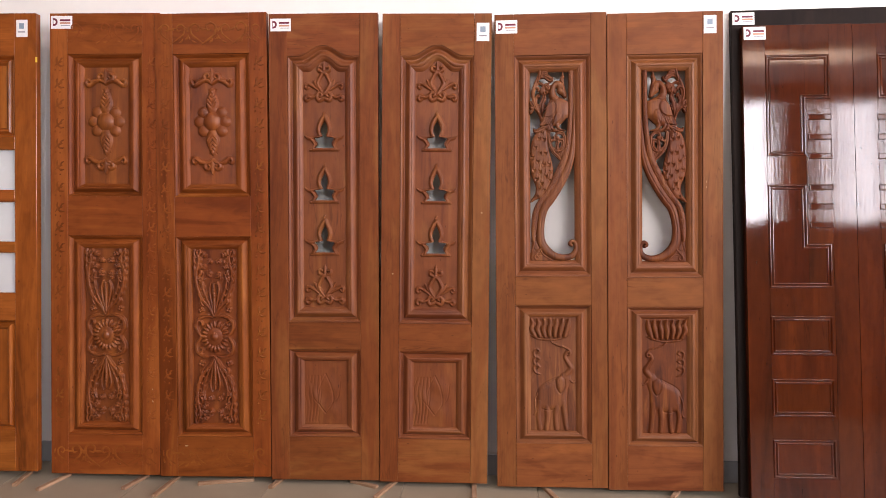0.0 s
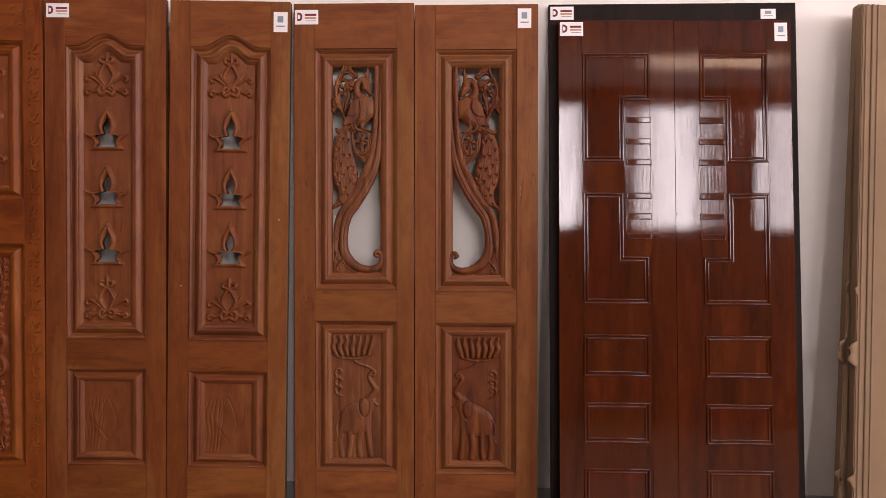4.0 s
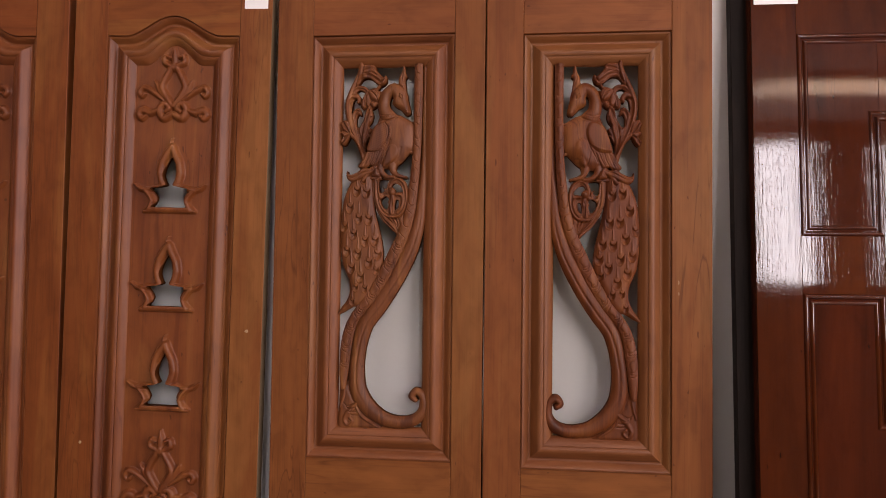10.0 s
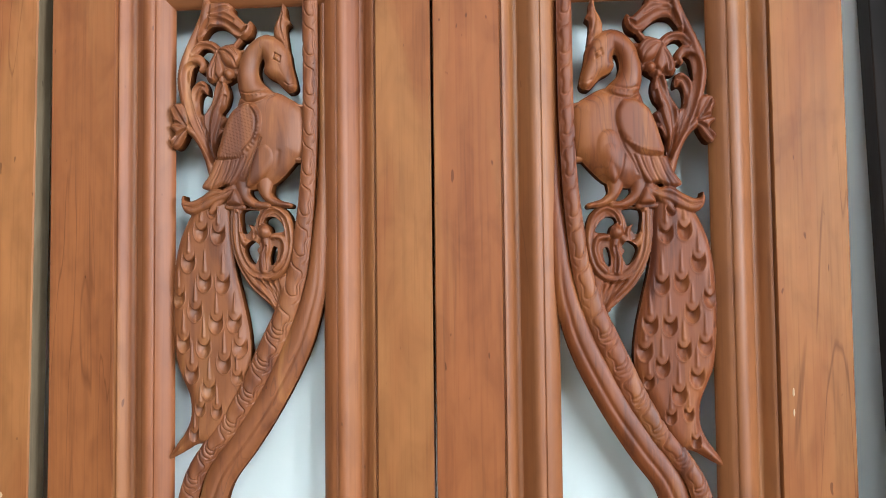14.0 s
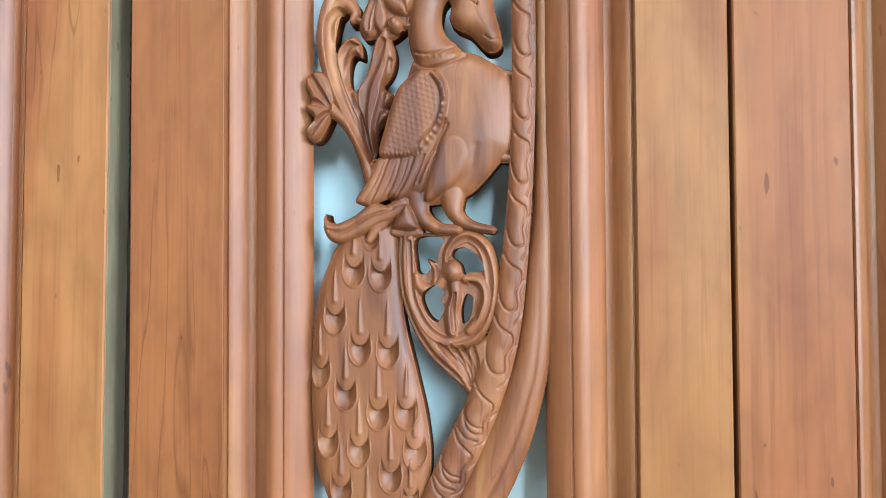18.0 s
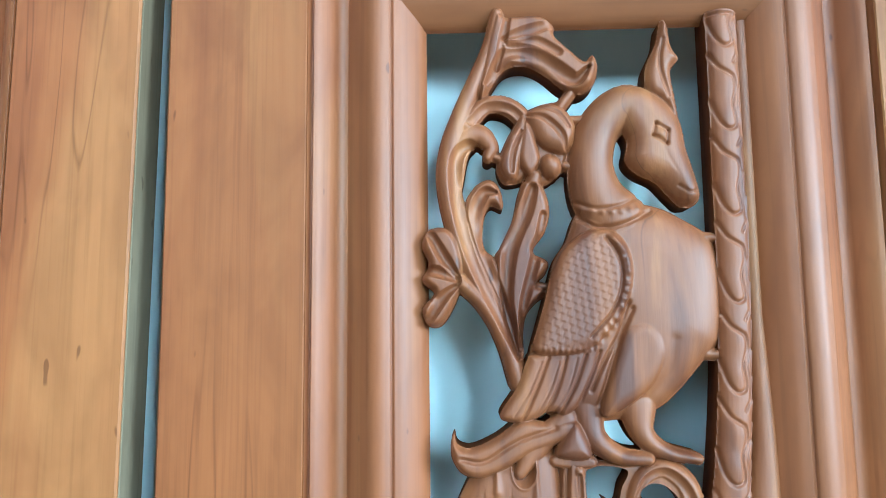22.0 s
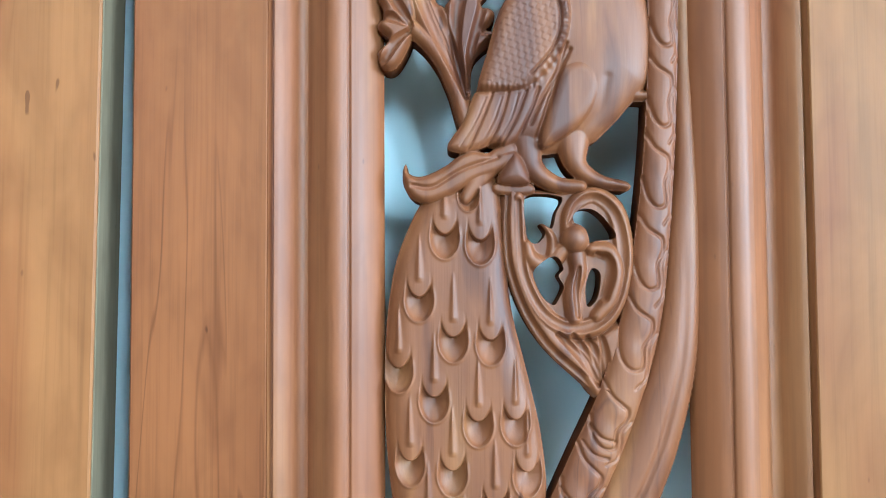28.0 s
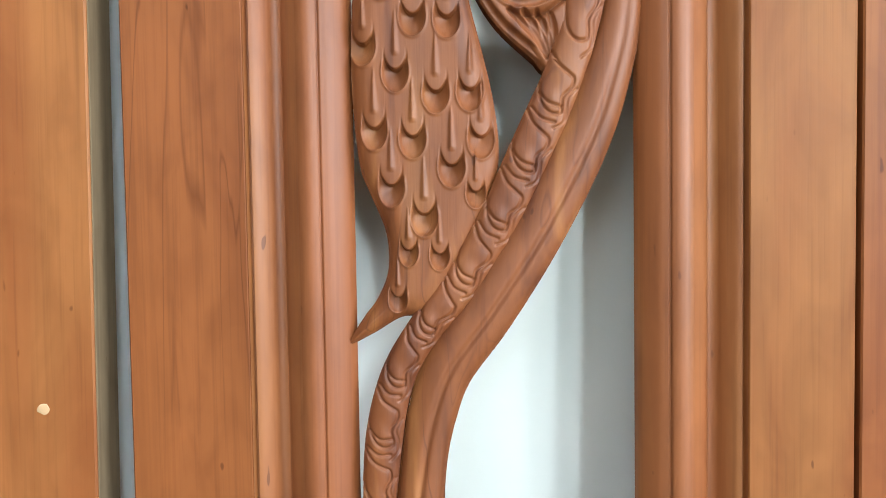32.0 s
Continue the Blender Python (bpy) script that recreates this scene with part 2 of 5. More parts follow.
def lacquered(name, wave, grain, coat_rough):
    """Dark red wood under a thick film that follows the planed surface: long shallow waves and raised grain."""
    mat = timber(name, (0.038, 0.0066, 0.0012), (0.059, 0.0102, 0.0018), (0.084, 0.0152, 0.0027), "z", rough=0.5, coat=0.85, tint=0.05, bump=0.1, streak=0.6)
    nt, b = mat.node_tree, mat.node_tree.nodes["Principled BSDF"]
    b.inputs["Coat Roughness"].default_value, b.inputs["Specular IOR Level"].default_value = coat_rough, 0.0
    tc = nt.nodes.new("ShaderNodeTexCoord")
    last = None
    for scale, detail, depth in (((6, 6, 1.1), 1.0, wave), ((150, 150, 7.0), 3.0, grain), ((420, 420, 110.0), 2.0, grain * 0.4)):
        mp = nt.nodes.new("ShaderNodeMapping")
        mp.inputs["Scale"].default_value = scale
        nz = node(nt, "ShaderNodeTexNoise", Scale=1.0, Detail=detail, Roughness=0.55, Distortion=0.4)
        bp = node(nt, "ShaderNodeBump", Strength=1.0, Distance=depth)
        nt.links.new(tc.outputs["Object"], mp.inputs[0])
        nt.links.new(mp.outputs[0], nz.inputs["Vector"])
        nt.links.new(nz.outputs["Fac"], bp.inputs["Height"])
        if last is not None:
            nt.links.new(last.outputs[0], bp.inputs["Normal"])
        last = bp
    nt.links.new(last.outputs[0], b.inputs["Coat Normal"])
    return mat


lacquer = lacquered("dark_red_lacquered_wood", 0.0016, 0.00018, 0.045)
lacquer_smooth = lacquered("dark_red_lacquered_panel", 0.0016, 0.00007, 0.03)
espresso = timber("espresso_wood", (0.008, 0.0045, 0.0035), (0.013, 0.0075, 0.0055), (0.018, 0.010, 0.0075), "z", rough=0.6, coat=0.0, spec=0.12)
batten_mat = timber("rough_batten_wood", (0.22, 0.125, 0.075), (0.32, 0.19, 0.115), (0.40, 0.25, 0.16), "x", rough=0.7, coat=0.0)
wall_paint = plain("off_white_wall_paint", (0.815, 0.79, 0.74), 0.75, 0.05, 2.5, 0.08)
# side and front walls out of view, dark so that little light bounces back
dark_side_paint = plain("dark_low_bounce_paint", (0.17, 0.152, 0.128), 0.75, 0.05, 2.5, 0.08)
skirting_mat = plain("grey_skirting_tile", (0.30, 0.31, 0.31), 0.35, 0.08, 9.0)
tile_mat = plain("cream_floor_tile", (0.30, 0.25, 0.18), 0.28, 0.06, 5.0)
grout_mat = plain("grout", (0.42, 0.37, 0.30), 0.8)
# ceiling is unseen and darkened to hold down the bounced light
ceiling_mat = plain("dark_ceiling_paint", (0.20, 0.20, 0.19), 0.8)
paper = plain("white_sticker_paper", (0.80, 0.78, 0.76), 0.5, 0.03, 40)
ink_maroon = plain("maroon_print", (0.16, 0.012, 0.03), 0.5, 0.03, 40)
ink_orange = plain("orange_print", (0.52, 0.26, 0.16), 0.5, 0.05, 90)
ink_grey = plain("grey_print", (0.23, 0.21, 0.23), 0.5, 0.05, 90)
ink_blue = plain("blue_grey_print", (0.20, 0.27, 0.33), 0.5, 0.1, 200)
cardboard = plain("brown_cardboard", (0.25, 0.155, 0.088), 0.8, 0.1, 5.0, 0.15)
cardboard_edge = plain("dark_cardboard_edge", (0.13, 0.08, 0.045), 0.85, 0.15, 30.0, 0.1)
filler = plain("pale_wood_filler", (0.36, 0.22, 0.115), 0.7)
yellow = plain("yellow_paint", (0.75, 0.48, 0.03), 0.5)
alu = plain("grey_window_frame", (0.45, 0.46, 0.47), 0.4, 0.03, 20, 0, 0.6)
frosted, _, _b = shader("frosted_glass")
_b.inputs["Base Color"].default_value = (0.86, 0.88, 0.88, 1)
_b.inputs["Roughness"].default_value, _b.inputs["Transmission Weight"].default_value = 0.35, 0.35
warm_glow, _, _b = shader("lit_ceiling_lamp")
_b.inputs["Emission Color"].default_value = (1.0, 0.74, 0.45, 1)
_b.inputs["Emission Strength"].default_value = 13.0
white_glow, _, _b = shader("glowing_fill_panel")
_b.inputs["Emission Color"].default_value = (1.0, 0.97, 0.92, 1)
_b.inputs["Emission Strength"].default_value = 8.0

# ---- building helpers ----


def mesh_object(name, verts, faces, mat, parent=None, label="", smooth=True):
    me = bpy.data.meshes.new(name)
    me.from_pydata(verts, [], faces)
    if smooth:
        me.polygons.foreach_set("use_smooth", [True] * len(me.polygons))
    me.materials.append(mat)
    ob = new(name, me)
    if parent is not None:
        ob.parent = parent
    return tagged(ob, label)


def part(name, bm, mat, parent, label="", smooth=False):
    me = bpy.data.meshes.new(name)
    bm.to_mesh(me)
    bm.free()
    if smooth:
        me.polygons.foreach_set("use_smooth", [True] * len(me.polygons))
    me.materials.append(mat)
    ob = new(name, me)
    if parent is not None:
        ob.parent = parent
    return tagged(ob, label)


def slab(x0, y0, z0, x1, y1, z1, bevel=0.0012, segments=1):
    """A block with its edges eased."""
    bm = bmesh.new()
    bmesh.ops.create_cube(bm, size=1)
    for v in bm.verts:
        v.co = Vector((x0 if v.co.x < 0 else x1, y0 if v.co.y < 0 else y1, z0 if v.co.z < 0 else z1))
    if bevel:
        bmesh.ops.bevel(bm, geom=bm.edges, offset=bevel, segments=segments, affect="EDGES")
    return bm


def spline(pts, n=8, closed=False):
    """Catmull-Rom through the points, n steps to a span."""
    p = np.array(pts, float)
    if len(p) == 2:
        return p[0] + np.linspace(0, 1, n + 1)[:, None] * (p[1] - p[0])
    q = np.vstack([p[-1], p, p[0], p[1]]) if closed else np.vstack([2 * p[0] - p[1], p, 2 * p[-1] - p[-2]])
    out = []
    for i in range(len(q) - 3):
        a, b_, c, d = q[i:i + 4]
        t = np.linspace(0, 1, n, endpoint=False)[:, None]
        out.append(0.5 * (2 * b_ + (c - a) * t + (2 * a - 5 * b_ + 4 * c - d) * t * t + (3 * b_ - a - 3 * c + d) * t ** 3))
    if not closed:
        out.append(p[-1][None])
    return np.vstack(out)


class Relief:
    """Carved work as a height field over a stretch of a leaf, in millimetres: u across, v up, h towards the viewer."""

    def __init__(self, u0, v0, u1, v1, res, ground=None):
        self.res = res
        self.us, self.vs = np.arange(u0, u1 + res, res), np.arange(v0, v1 + res, res)
        self.U, self.V = np.meshgrid(self.us, self.vs)
        self.h = np.full(self.U.shape, -1e3 if ground is None else float(ground))
        self.sd = np.full(self.U.shape, 50.0 if ground is None else -50.0)

    def box(self, lo, hi, pad):
        i0, i1 = np.searchsorted(self.vs, (lo[1] - pad, hi[1] + pad))
        j0, j1 = np.searchsorted(self.us, (lo[0] - pad, hi[0] + pad))
        return slice(i0, i1), slice(j0, j1)

    def along(self, pts, w):
        """For a line: distance, half width, run and side at every place near it."""
        c = spline([(*p, ww) for p, ww in zip(pts, w)] if np.ndim(w) else [(*p, w) for p in pts], 7)
        wmax = c[:, 2].max()
        sl = self.box(c[:, :2].min(0), c[:, :2].max(0), wmax + 4)
        U, V = self.U[sl], self.V[sl]
        best = np.full(U.shape, 1e6)
        wid, run, side = np.ones(U.shape), np.zeros(U.shape), np.zeros(U.shape)
        s = 0.0
        for a, b_ in zip(c[:-1], c[1:]):
            d = b_[:2] - a[:2]
            length = np.hypot(*d) + 1e-9
            t = np.clip(((U - a[0]) * d[0] + (V - a[1]) * d[1]) / length ** 2, 0, 1)
            du, dv = U - a[0] - t * d[0], V - a[1] - t * d[1]
            dist = np.hypot(du, dv)
            near = dist < best
            best[near] = dist[near]
            wid[near] = (a[2] + t * (b_[2] - a[2]))[near]
            run[near] = (s + t * length)[near]
            side[near] = (np.sign(d[0] * dv - d[1] * du))[near]
            s += length
        return sl, best, wid, run, side

    def stroke(self, pts, w, h, base, power=0.5, ridge=0.0):
        sl, d, wid, run, side = self.along(pts, w)
        e = np.clip(d / wid, 0, 1)
        hh = base + h * (1 - 0.90 * e * e) ** power
        if ridge:
            hh -= ridge * np.exp(-(e / 0.42) ** 2)
        inside = d < wid
        self.h[sl] = np.where(inside, np.maximum(self.h[sl], hh), self.h[sl])
        self.sd[sl] = np.minimum(self.sd[sl], d - wid)
        return self

    def rope(self, pts, w, h, base, upper, lower, turn_at):
        """Flat band carved with a running leaf roll; the repeat is longer before turn_at than after it."""
        self.stroke(pts, w, h, base, 0.28)
        c = spline([(*p, ww) for p, ww in zip(pts, w)], 12)
        run = np.concatenate([[0], np.cumsum(np.hypot(*np.diff(c[:, :2], axis=0).T))])

        def at(s, q):
            s = min(max(s, 0.1), run[-1] - 0.1)
            x, y, ww = (np.interp(s, run, c[:, i]) for i in range(3))
            x2, y2 = np.interp(s + 0.1, run, c[:, 0]), np.interp(s + 0.1, run, c[:, 1])
            d = math.hypot(x2 - x, y2 - y) + 1e-9
            return x - (y2 - y) / d * ww * q, y + (x2 - x) / d * ww * q
        s = 20.0
        while s < run[-1] - 12:
            p = upper if s < turn_at else lower
            curl = ((-0.92, -0.95), (-0.75, -0.45), (-0.67, 0.15), (-0.62, 0.50), (-0.48, 0.58), (-0.30, 0.34), (-0.15, 0.48), (-0.05, 0.52), (0.0, 0.15), (-0.03, -0.25), (-0.14, -0.62), (-0.36, -0.95))
            self.groove([at(s + p * a, q) for a, q in curl], 0.95, 1.25)
            self.groove([at(s + p * a, q) for a, q in ((-0.5, 0.82), (-0.3, 0.6), (-0.14, 0.76), (0.05, 0.84), (0.2, 0.5))], 0.8, 1.0)
            if p == lower:
                for k in (-0.13, 0.13):
                    self.groove([at(s + p * (k - 0.10), -0.8), at(s + p * k, -0.2), at(s + p * (k - 0.02), 0.45)], 0.9, 1.1)
            for a, q, g in ((-0.2, -0.1, 0.6), (-0.55, 0.0, 0.4)):
                u, v = at(s + p * a, q)
                self.swell(u, v, 5.0, p * 0.14, g)
            u, v = at(s + p * 0.1, 0.85)
            self.swell(u, v, 2.4, 3.5, 0.7)
            s += p
        return self

    def outline(self, pts, n=6):
        c = spline(pts, n, closed=True)
        sl = self.box(c.min(0), c.max(0), 4)
        U, V = self.U[sl], self.V[sl]
        best, inside = np.full(U.shape, 1e6), np.zeros(U.shape, bool)
        for a, b_ in zip(c, np.roll(c, -1, 0)):
            d = b_ - a
            t = np.clip(((U - a[0]) * d[0] + (V - a[1]) * d[1]) / (d @ d + 1e-9), 0, 1)
            best = np.minimum(best, np.hypot(U - a[0] - t * d[0], V - a[1] - t * d[1]))
            if a[1] != b_[1]:
                cross = ((a[1] > V) != (b_[1] > V)) & (U < a[0] + (V - a[1]) / (b_[1] - a[1]) * d[0])
                inside ^= cross
        return sl, np.where(inside, -best, best)

    def blob(self, pts, h, base, edge, solid=True):
        """A swelling body inside a closed line."""
        sl, sd = self.outline(pts)
        e = np.clip(-sd / edge, 0, 1)
        hh = base + h * np.sqrt(np.clip(1 - 0.90 * (1 - e) ** 2, 0, 1))
        inside = sd < 0
        self.h[sl] = np.where(inside, np.maximum(self.h[sl], hh), self.h[sl])
        if solid:
            self.sd[sl] = np.minimum(self.sd[sl], sd)
        return self

    def cut(self, pts):
        sl, sd = self.outline(pts)
        self.sd[sl] = np.maximum(self.sd[sl], -sd)
        return self

    def dome(self, u, v, ru, rv, h, base, turn=0.0):
        sl = self.box((u - max(ru, rv), v - max(ru, rv)), (u + max(ru, rv), v + max(ru, rv)), 3)
        c, s = math.cos(radians(turn)), math.sin(radians(turn))
        a, b_ = self.U[sl] - u, self.V[sl] - v
        r = np.hypot((a * c + b_ * s) / ru, (b_ * c - a * s) / rv)
        hh = base + h * np.sqrt(np.clip(1 - 0.92 * r * r, 0, 1))
        self.h[sl] = np.where(r < 1, np.maximum(self.h[sl], hh), self.h[sl])
        self.sd[sl] = np.minimum(self.sd[sl], (r - 1) * min(ru, rv))
        return self

    def swell(self, u, v, ru, rv, h, turn=0.0):
        """Adds to what stands there, without an edge of its own."""
        sl = self.box((u - 2 * max(ru, rv), v - 2 * max(ru, rv)), (u + 2 * max(ru, rv), v + 2 * max(ru, rv)), 0)
        c, s = math.cos(radians(turn)), math.sin(radians(turn))
        a, b_ = self.U[sl] - u, self.V[sl] - v
        self.h[sl] += h * np.exp(-((a * c + b_ * s) / ru) ** 2 - ((b_ * c - a * s) / rv) ** 2)
        return self

    def groove(self, pts, w, depth):
        sl, d, wid, run, side = self.along(pts, w)
        self.h[sl] -= depth * np.exp(-(d / wid) ** 2)
        return self

    def flute(self, pts, w, depth):
        """A gouged channel with a round bottom and sharp borders."""
        sl, d, wid, run, side = self.along(pts, w)
        self.h[sl] -= depth * np.clip(1 - (d / wid) ** 2, 0, 1)
        return self

    def feather(self, u, v, ru=9.0, rv=13.5):
        """An eye of the tail: a rounded tongue on a thin quill, with a hollow under it that runs out to a crisp lower rim."""
        sl = self.box((u - 2 * ru, v - 1.5 * rv), (u + 2 * ru, v + 3.4 * rv), 0)
        a, b_ = (self.U[sl] - u) / ru, (self.V[sl] - v) / rv
        r = np.where(b_ > 0, np.abs(a) * (1 + 0.12 * b_), np.hypot(a, b_))
        fade = np.clip((1.25 - b_) / 0.9, 0, 1)
        tongue = np.hypot(a / 0.82, (b_ - 1.02) / 0.92)
        under = np.clip((tongue - 0.96) / 0.10, 0, 1)
        add = -5.4 * np.clip(1 - r, 0, 1) ** 0.65 * under * fade
        add += 0.5 * np.exp(-((r - 1.06) / 0.08) ** 2) * np.clip((0.6 - b_) / 0.3, 0, 1)
        add += 0.25 * np.sqrt(np.clip(1 - tongue ** 2, 0, 1)) * np.clip((1.3 - b_) / 0.6, 0, 1)
        wide = 0.07 + 0.15 * np.clip((2.7 - b_) / 1.7, 0, 1)
        add += 1.1 * np.exp(-(a / wide) ** 2) * np.clip((b_ - 0.75) / 0.25, 0, 1) * np.clip((3.1 - b_) / 0.7, 0, 1)
        self.h[sl] += add
        return self

    def build(self, name, mat, parent, label="", mirror=None, back=-30.0, v_off=0.0, base=0.0, gain=1.0, sink=0.0, spread=0.0):
        """The mesh: front, side walls down to the back, and back. Heights over base grow by gain, and all sinks."""
        sd, h = self.sd, base - sink + (self.h - base) * gain
        gv, gu = np.gradient(sd, self.res)
        inside = sd < 0
        ny, nx = sd.shape
        cell = inside[:-1, :-1] | inside[1:, :-1] | inside[:-1, 1:] | inside[1:, 1:]
        g = np.maximum(np.hypot(gu, gv), 0.3)
        step = np.where(inside, 0, np.clip(sd, 0, 1.5 * self.res))
        U, V = self.U - step * gu / g, self.V - step * gv / g
        U = U + spread * (1.0 + (U - 165) * 0.006)
        hb = np.where(inside, h, -1e3)
        pad = np.pad(hb, 1, constant_values=-1e3)
        nb = np.stack([pad[1 + a:1 + a + ny, 1 + b_:1 + b_ + nx] for a in (-1, 0, 1) for b_ in (-1, 0, 1)])
        valid = nb > -900
        low = np.where(valid, nb, 0).sum(0) / np.maximum(valid.sum(0), 1)
        h = np.where(inside, h, np.where(valid.any(0), low, 0))
        used = np.zeros(sd.shape, bool)
        for a, b_ in ((0, 0), (1, 0), (0, 1), (1, 1)):
            used[a:ny - 1 + a, b_:nx - 1 + b_] |= cell
        idx = np.full(sd.shape, -1)
        idx[used] = np.arange(used.sum())
        if mirror is not None:
            U = mirror - U
        front = np.stack([U[used], -h[used], V[used] + v_off], 1) / 1000
        n = len(front)
        rear = front.copy()
        rear[:, 1] = np.maximum(-back / 1000, front[:, 1] + 0.001)
        ci, cj = np.nonzero(cell)
        quad = np.stack([idx[ci, cj], idx[ci, cj + 1], idx[ci + 1, cj + 1], idx[ci + 1, cj]], 1)
        walls = []
        padc = np.pad(cell, 1)
        for di, dj, (a, b_) in ((-1, 0, ((0, 1), (0, 0))), (1, 0, ((1, 0), (1, 1))), (0, -1, ((0, 0), (1, 0))), (0, 1, ((1, 1), (0, 1)))):
            edge = cell & ~padc[1 + di:ny + di, 1 + dj:nx + dj]
            i, j = np.nonzero(edge)
            p, q = idx[i + a[0], j + a[1]], idx[i + b_[0], j + b_[1]]
            walls.append(np.stack([p, q, q + n + n, p + n + n], 1))
        wall = np.vstack(walls)
        # side walls have corners of their own, so that the rim stays crisp
        verts = np.vstack([front, front, rear])
        rim = wall.copy()
        rim[:, :2] += n
        faces = np.vstack([quad, rim, quad[:, ::-1] + 2 * n])
        if mirror is not None:
            faces = faces[:, ::-1]
        keep = np.unique(faces)
        remap = np.full(len(verts), -1)
        remap[keep] = np.arange(len(keep))
        me = bpy.data.meshes.new(name)
        vv, ff = verts[keep].astype(np.float32), remap[faces].astype(np.int32)
        me.vertices.add(len(vv))
        me.vertices.foreach_set("co", vv.ravel())
        me.loops.add(ff.size)
        me.loops.foreach_set("vertex_index", ff.ravel())
        me.polygons.add(len(ff))
        me.polygons.foreach_set("loop_start", np.arange(0, ff.size, 4, dtype=np.int32))
        me.polygons.foreach_set("use_smooth", np.ones(len(ff), bool))
        me.update(calc_edges=True)
        me.materials.append(mat)
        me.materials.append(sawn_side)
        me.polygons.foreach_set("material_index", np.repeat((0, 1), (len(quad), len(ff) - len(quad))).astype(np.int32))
        ob = new(name, me)
        ob.parent = parent
        return tagged(ob, label)


def profile(stops, n=5):
    """Smooth stations (inward, depth) of a moulding through the stops."""
    return [tuple(p) for p in spline(stops, n)]


def moulding(corners, stations, mat_v, mat_h, parent, kx=1.0, kz=1.0, name="moulding"):
    """Mitred strips round a right-angled opening; corners run anticlockwise seen from the front, in millimetres."""
    c = np.array(corners, float)
    n = len(c)
    d = np.roll(c, -1, 0) - c
    d /= np.linalg.norm(d, axis=1)[:, None]
    inward = np.stack([-d[:, 1], d[:, 0]], 1)
    corner = inward + np.roll(inward, 1, 0)
    for i in range(n):
        j = (i + 1) % n
        verts, faces = [], []
        for s, y in stations:
            for k in (i, j):
                o = corner[k] * s
                verts.append(((c[k][0] + o[0] * kx) / 1000, y / 1000, (c[k][1] + o[1] * kz) / 1000))
        for k in range(len(stations) - 1):
            faces.append((2 * k, 2 * k + 1, 2 * k + 3, 2 * k + 2))
        mesh_object(name, verts, faces, mat_h if abs(d[i][0]) > 0.5 else mat_v, parent)


def arch(p):
    """Rise of the shaped head, 0 to 1, over p from -1 to 1."""
    q = min(abs(p) / 0.72, 1.0)
    return 0.5 * (1 + math.cos(math.pi * q)) ** 0.9 * 0.93


def arched_moulding(u0, v0, u1, v1, rise, stations, mat_v, mat_h, parent):
    """As moulding(), with a shaped head that rises above v1."""
    cu, W, N = (u0 + u1) / 2, (u1 - u0) / 2, 36
    for side in range(3):
        verts, faces = [], []
        for s, y in stations:
            ends = {0: ((u0 + s, v0 + s), (u1 - s, v0 + s)), 1: ((u1 - s, v0 + s), (u1 - s, v1 - s)), 2: ((u0 + s, v1 - s), (u0 + s, v0 + s))}[side]
            verts += [(a / 1000, y / 1000, b_ / 1000) for a, b_ in ends]
        for k in range(len(stations) - 1):
            faces.append((2 * k, 2 * k + 1, 2 * k + 3, 2 * k + 2))
        mesh_object("moulding", verts, faces, mat_h if side == 0 else mat_v, parent)
    verts, faces = [], []
    for s, y in stations:
        for i in range(N + 1):
            p = 1 - 2 * i / N
            verts.append(((cu + p * (W - s)) / 1000, y / 1000, (v1 - s + rise * arch(p)) / 1000))
    for k in range(len(stations) - 1):
        for i in range(N):
            a = k * (N + 1) + i
            faces.append((a, a + 1, a + N + 2, a + N + 1))
    mesh_object("arched_moulding", verts, faces, mat_h, parent)


def arched_rail(u0, u1, v1, rise, top, thick, mat, parent):
    """Top rail cut to the shaped head."""
    cu, W, N = (u0 + u1) / 2, (u1 - u0) / 2, 36
    verts, faces = [], []
    for y in (0.0, thick):
        for i in range(N + 1):
            p = -1 + 2 * i / N
            verts += [((cu + p * W) / 1000, y, (v1 + rise * arch(p)) / 1000), ((cu + p * W) / 1000, y, top / 1000)]
    M = 2 * (N + 1)
    for i in range(N):
        a = 2 * i
        faces += [(a, a + 2, a + 3, a + 1), (a + M, a + M + 1, a + M + 3, a + M + 2), (a, a + M, a + M + 2, a + 2), (a + 1, a + 3, a + M + 3, a + M + 1)]
    faces += [(0, 1, M + 1, M), (M - 2, 2 * M - 2, 2 * M - 1, M - 1)]
    mesh_object("top_rail", verts, faces, mat, parent, smooth=False)


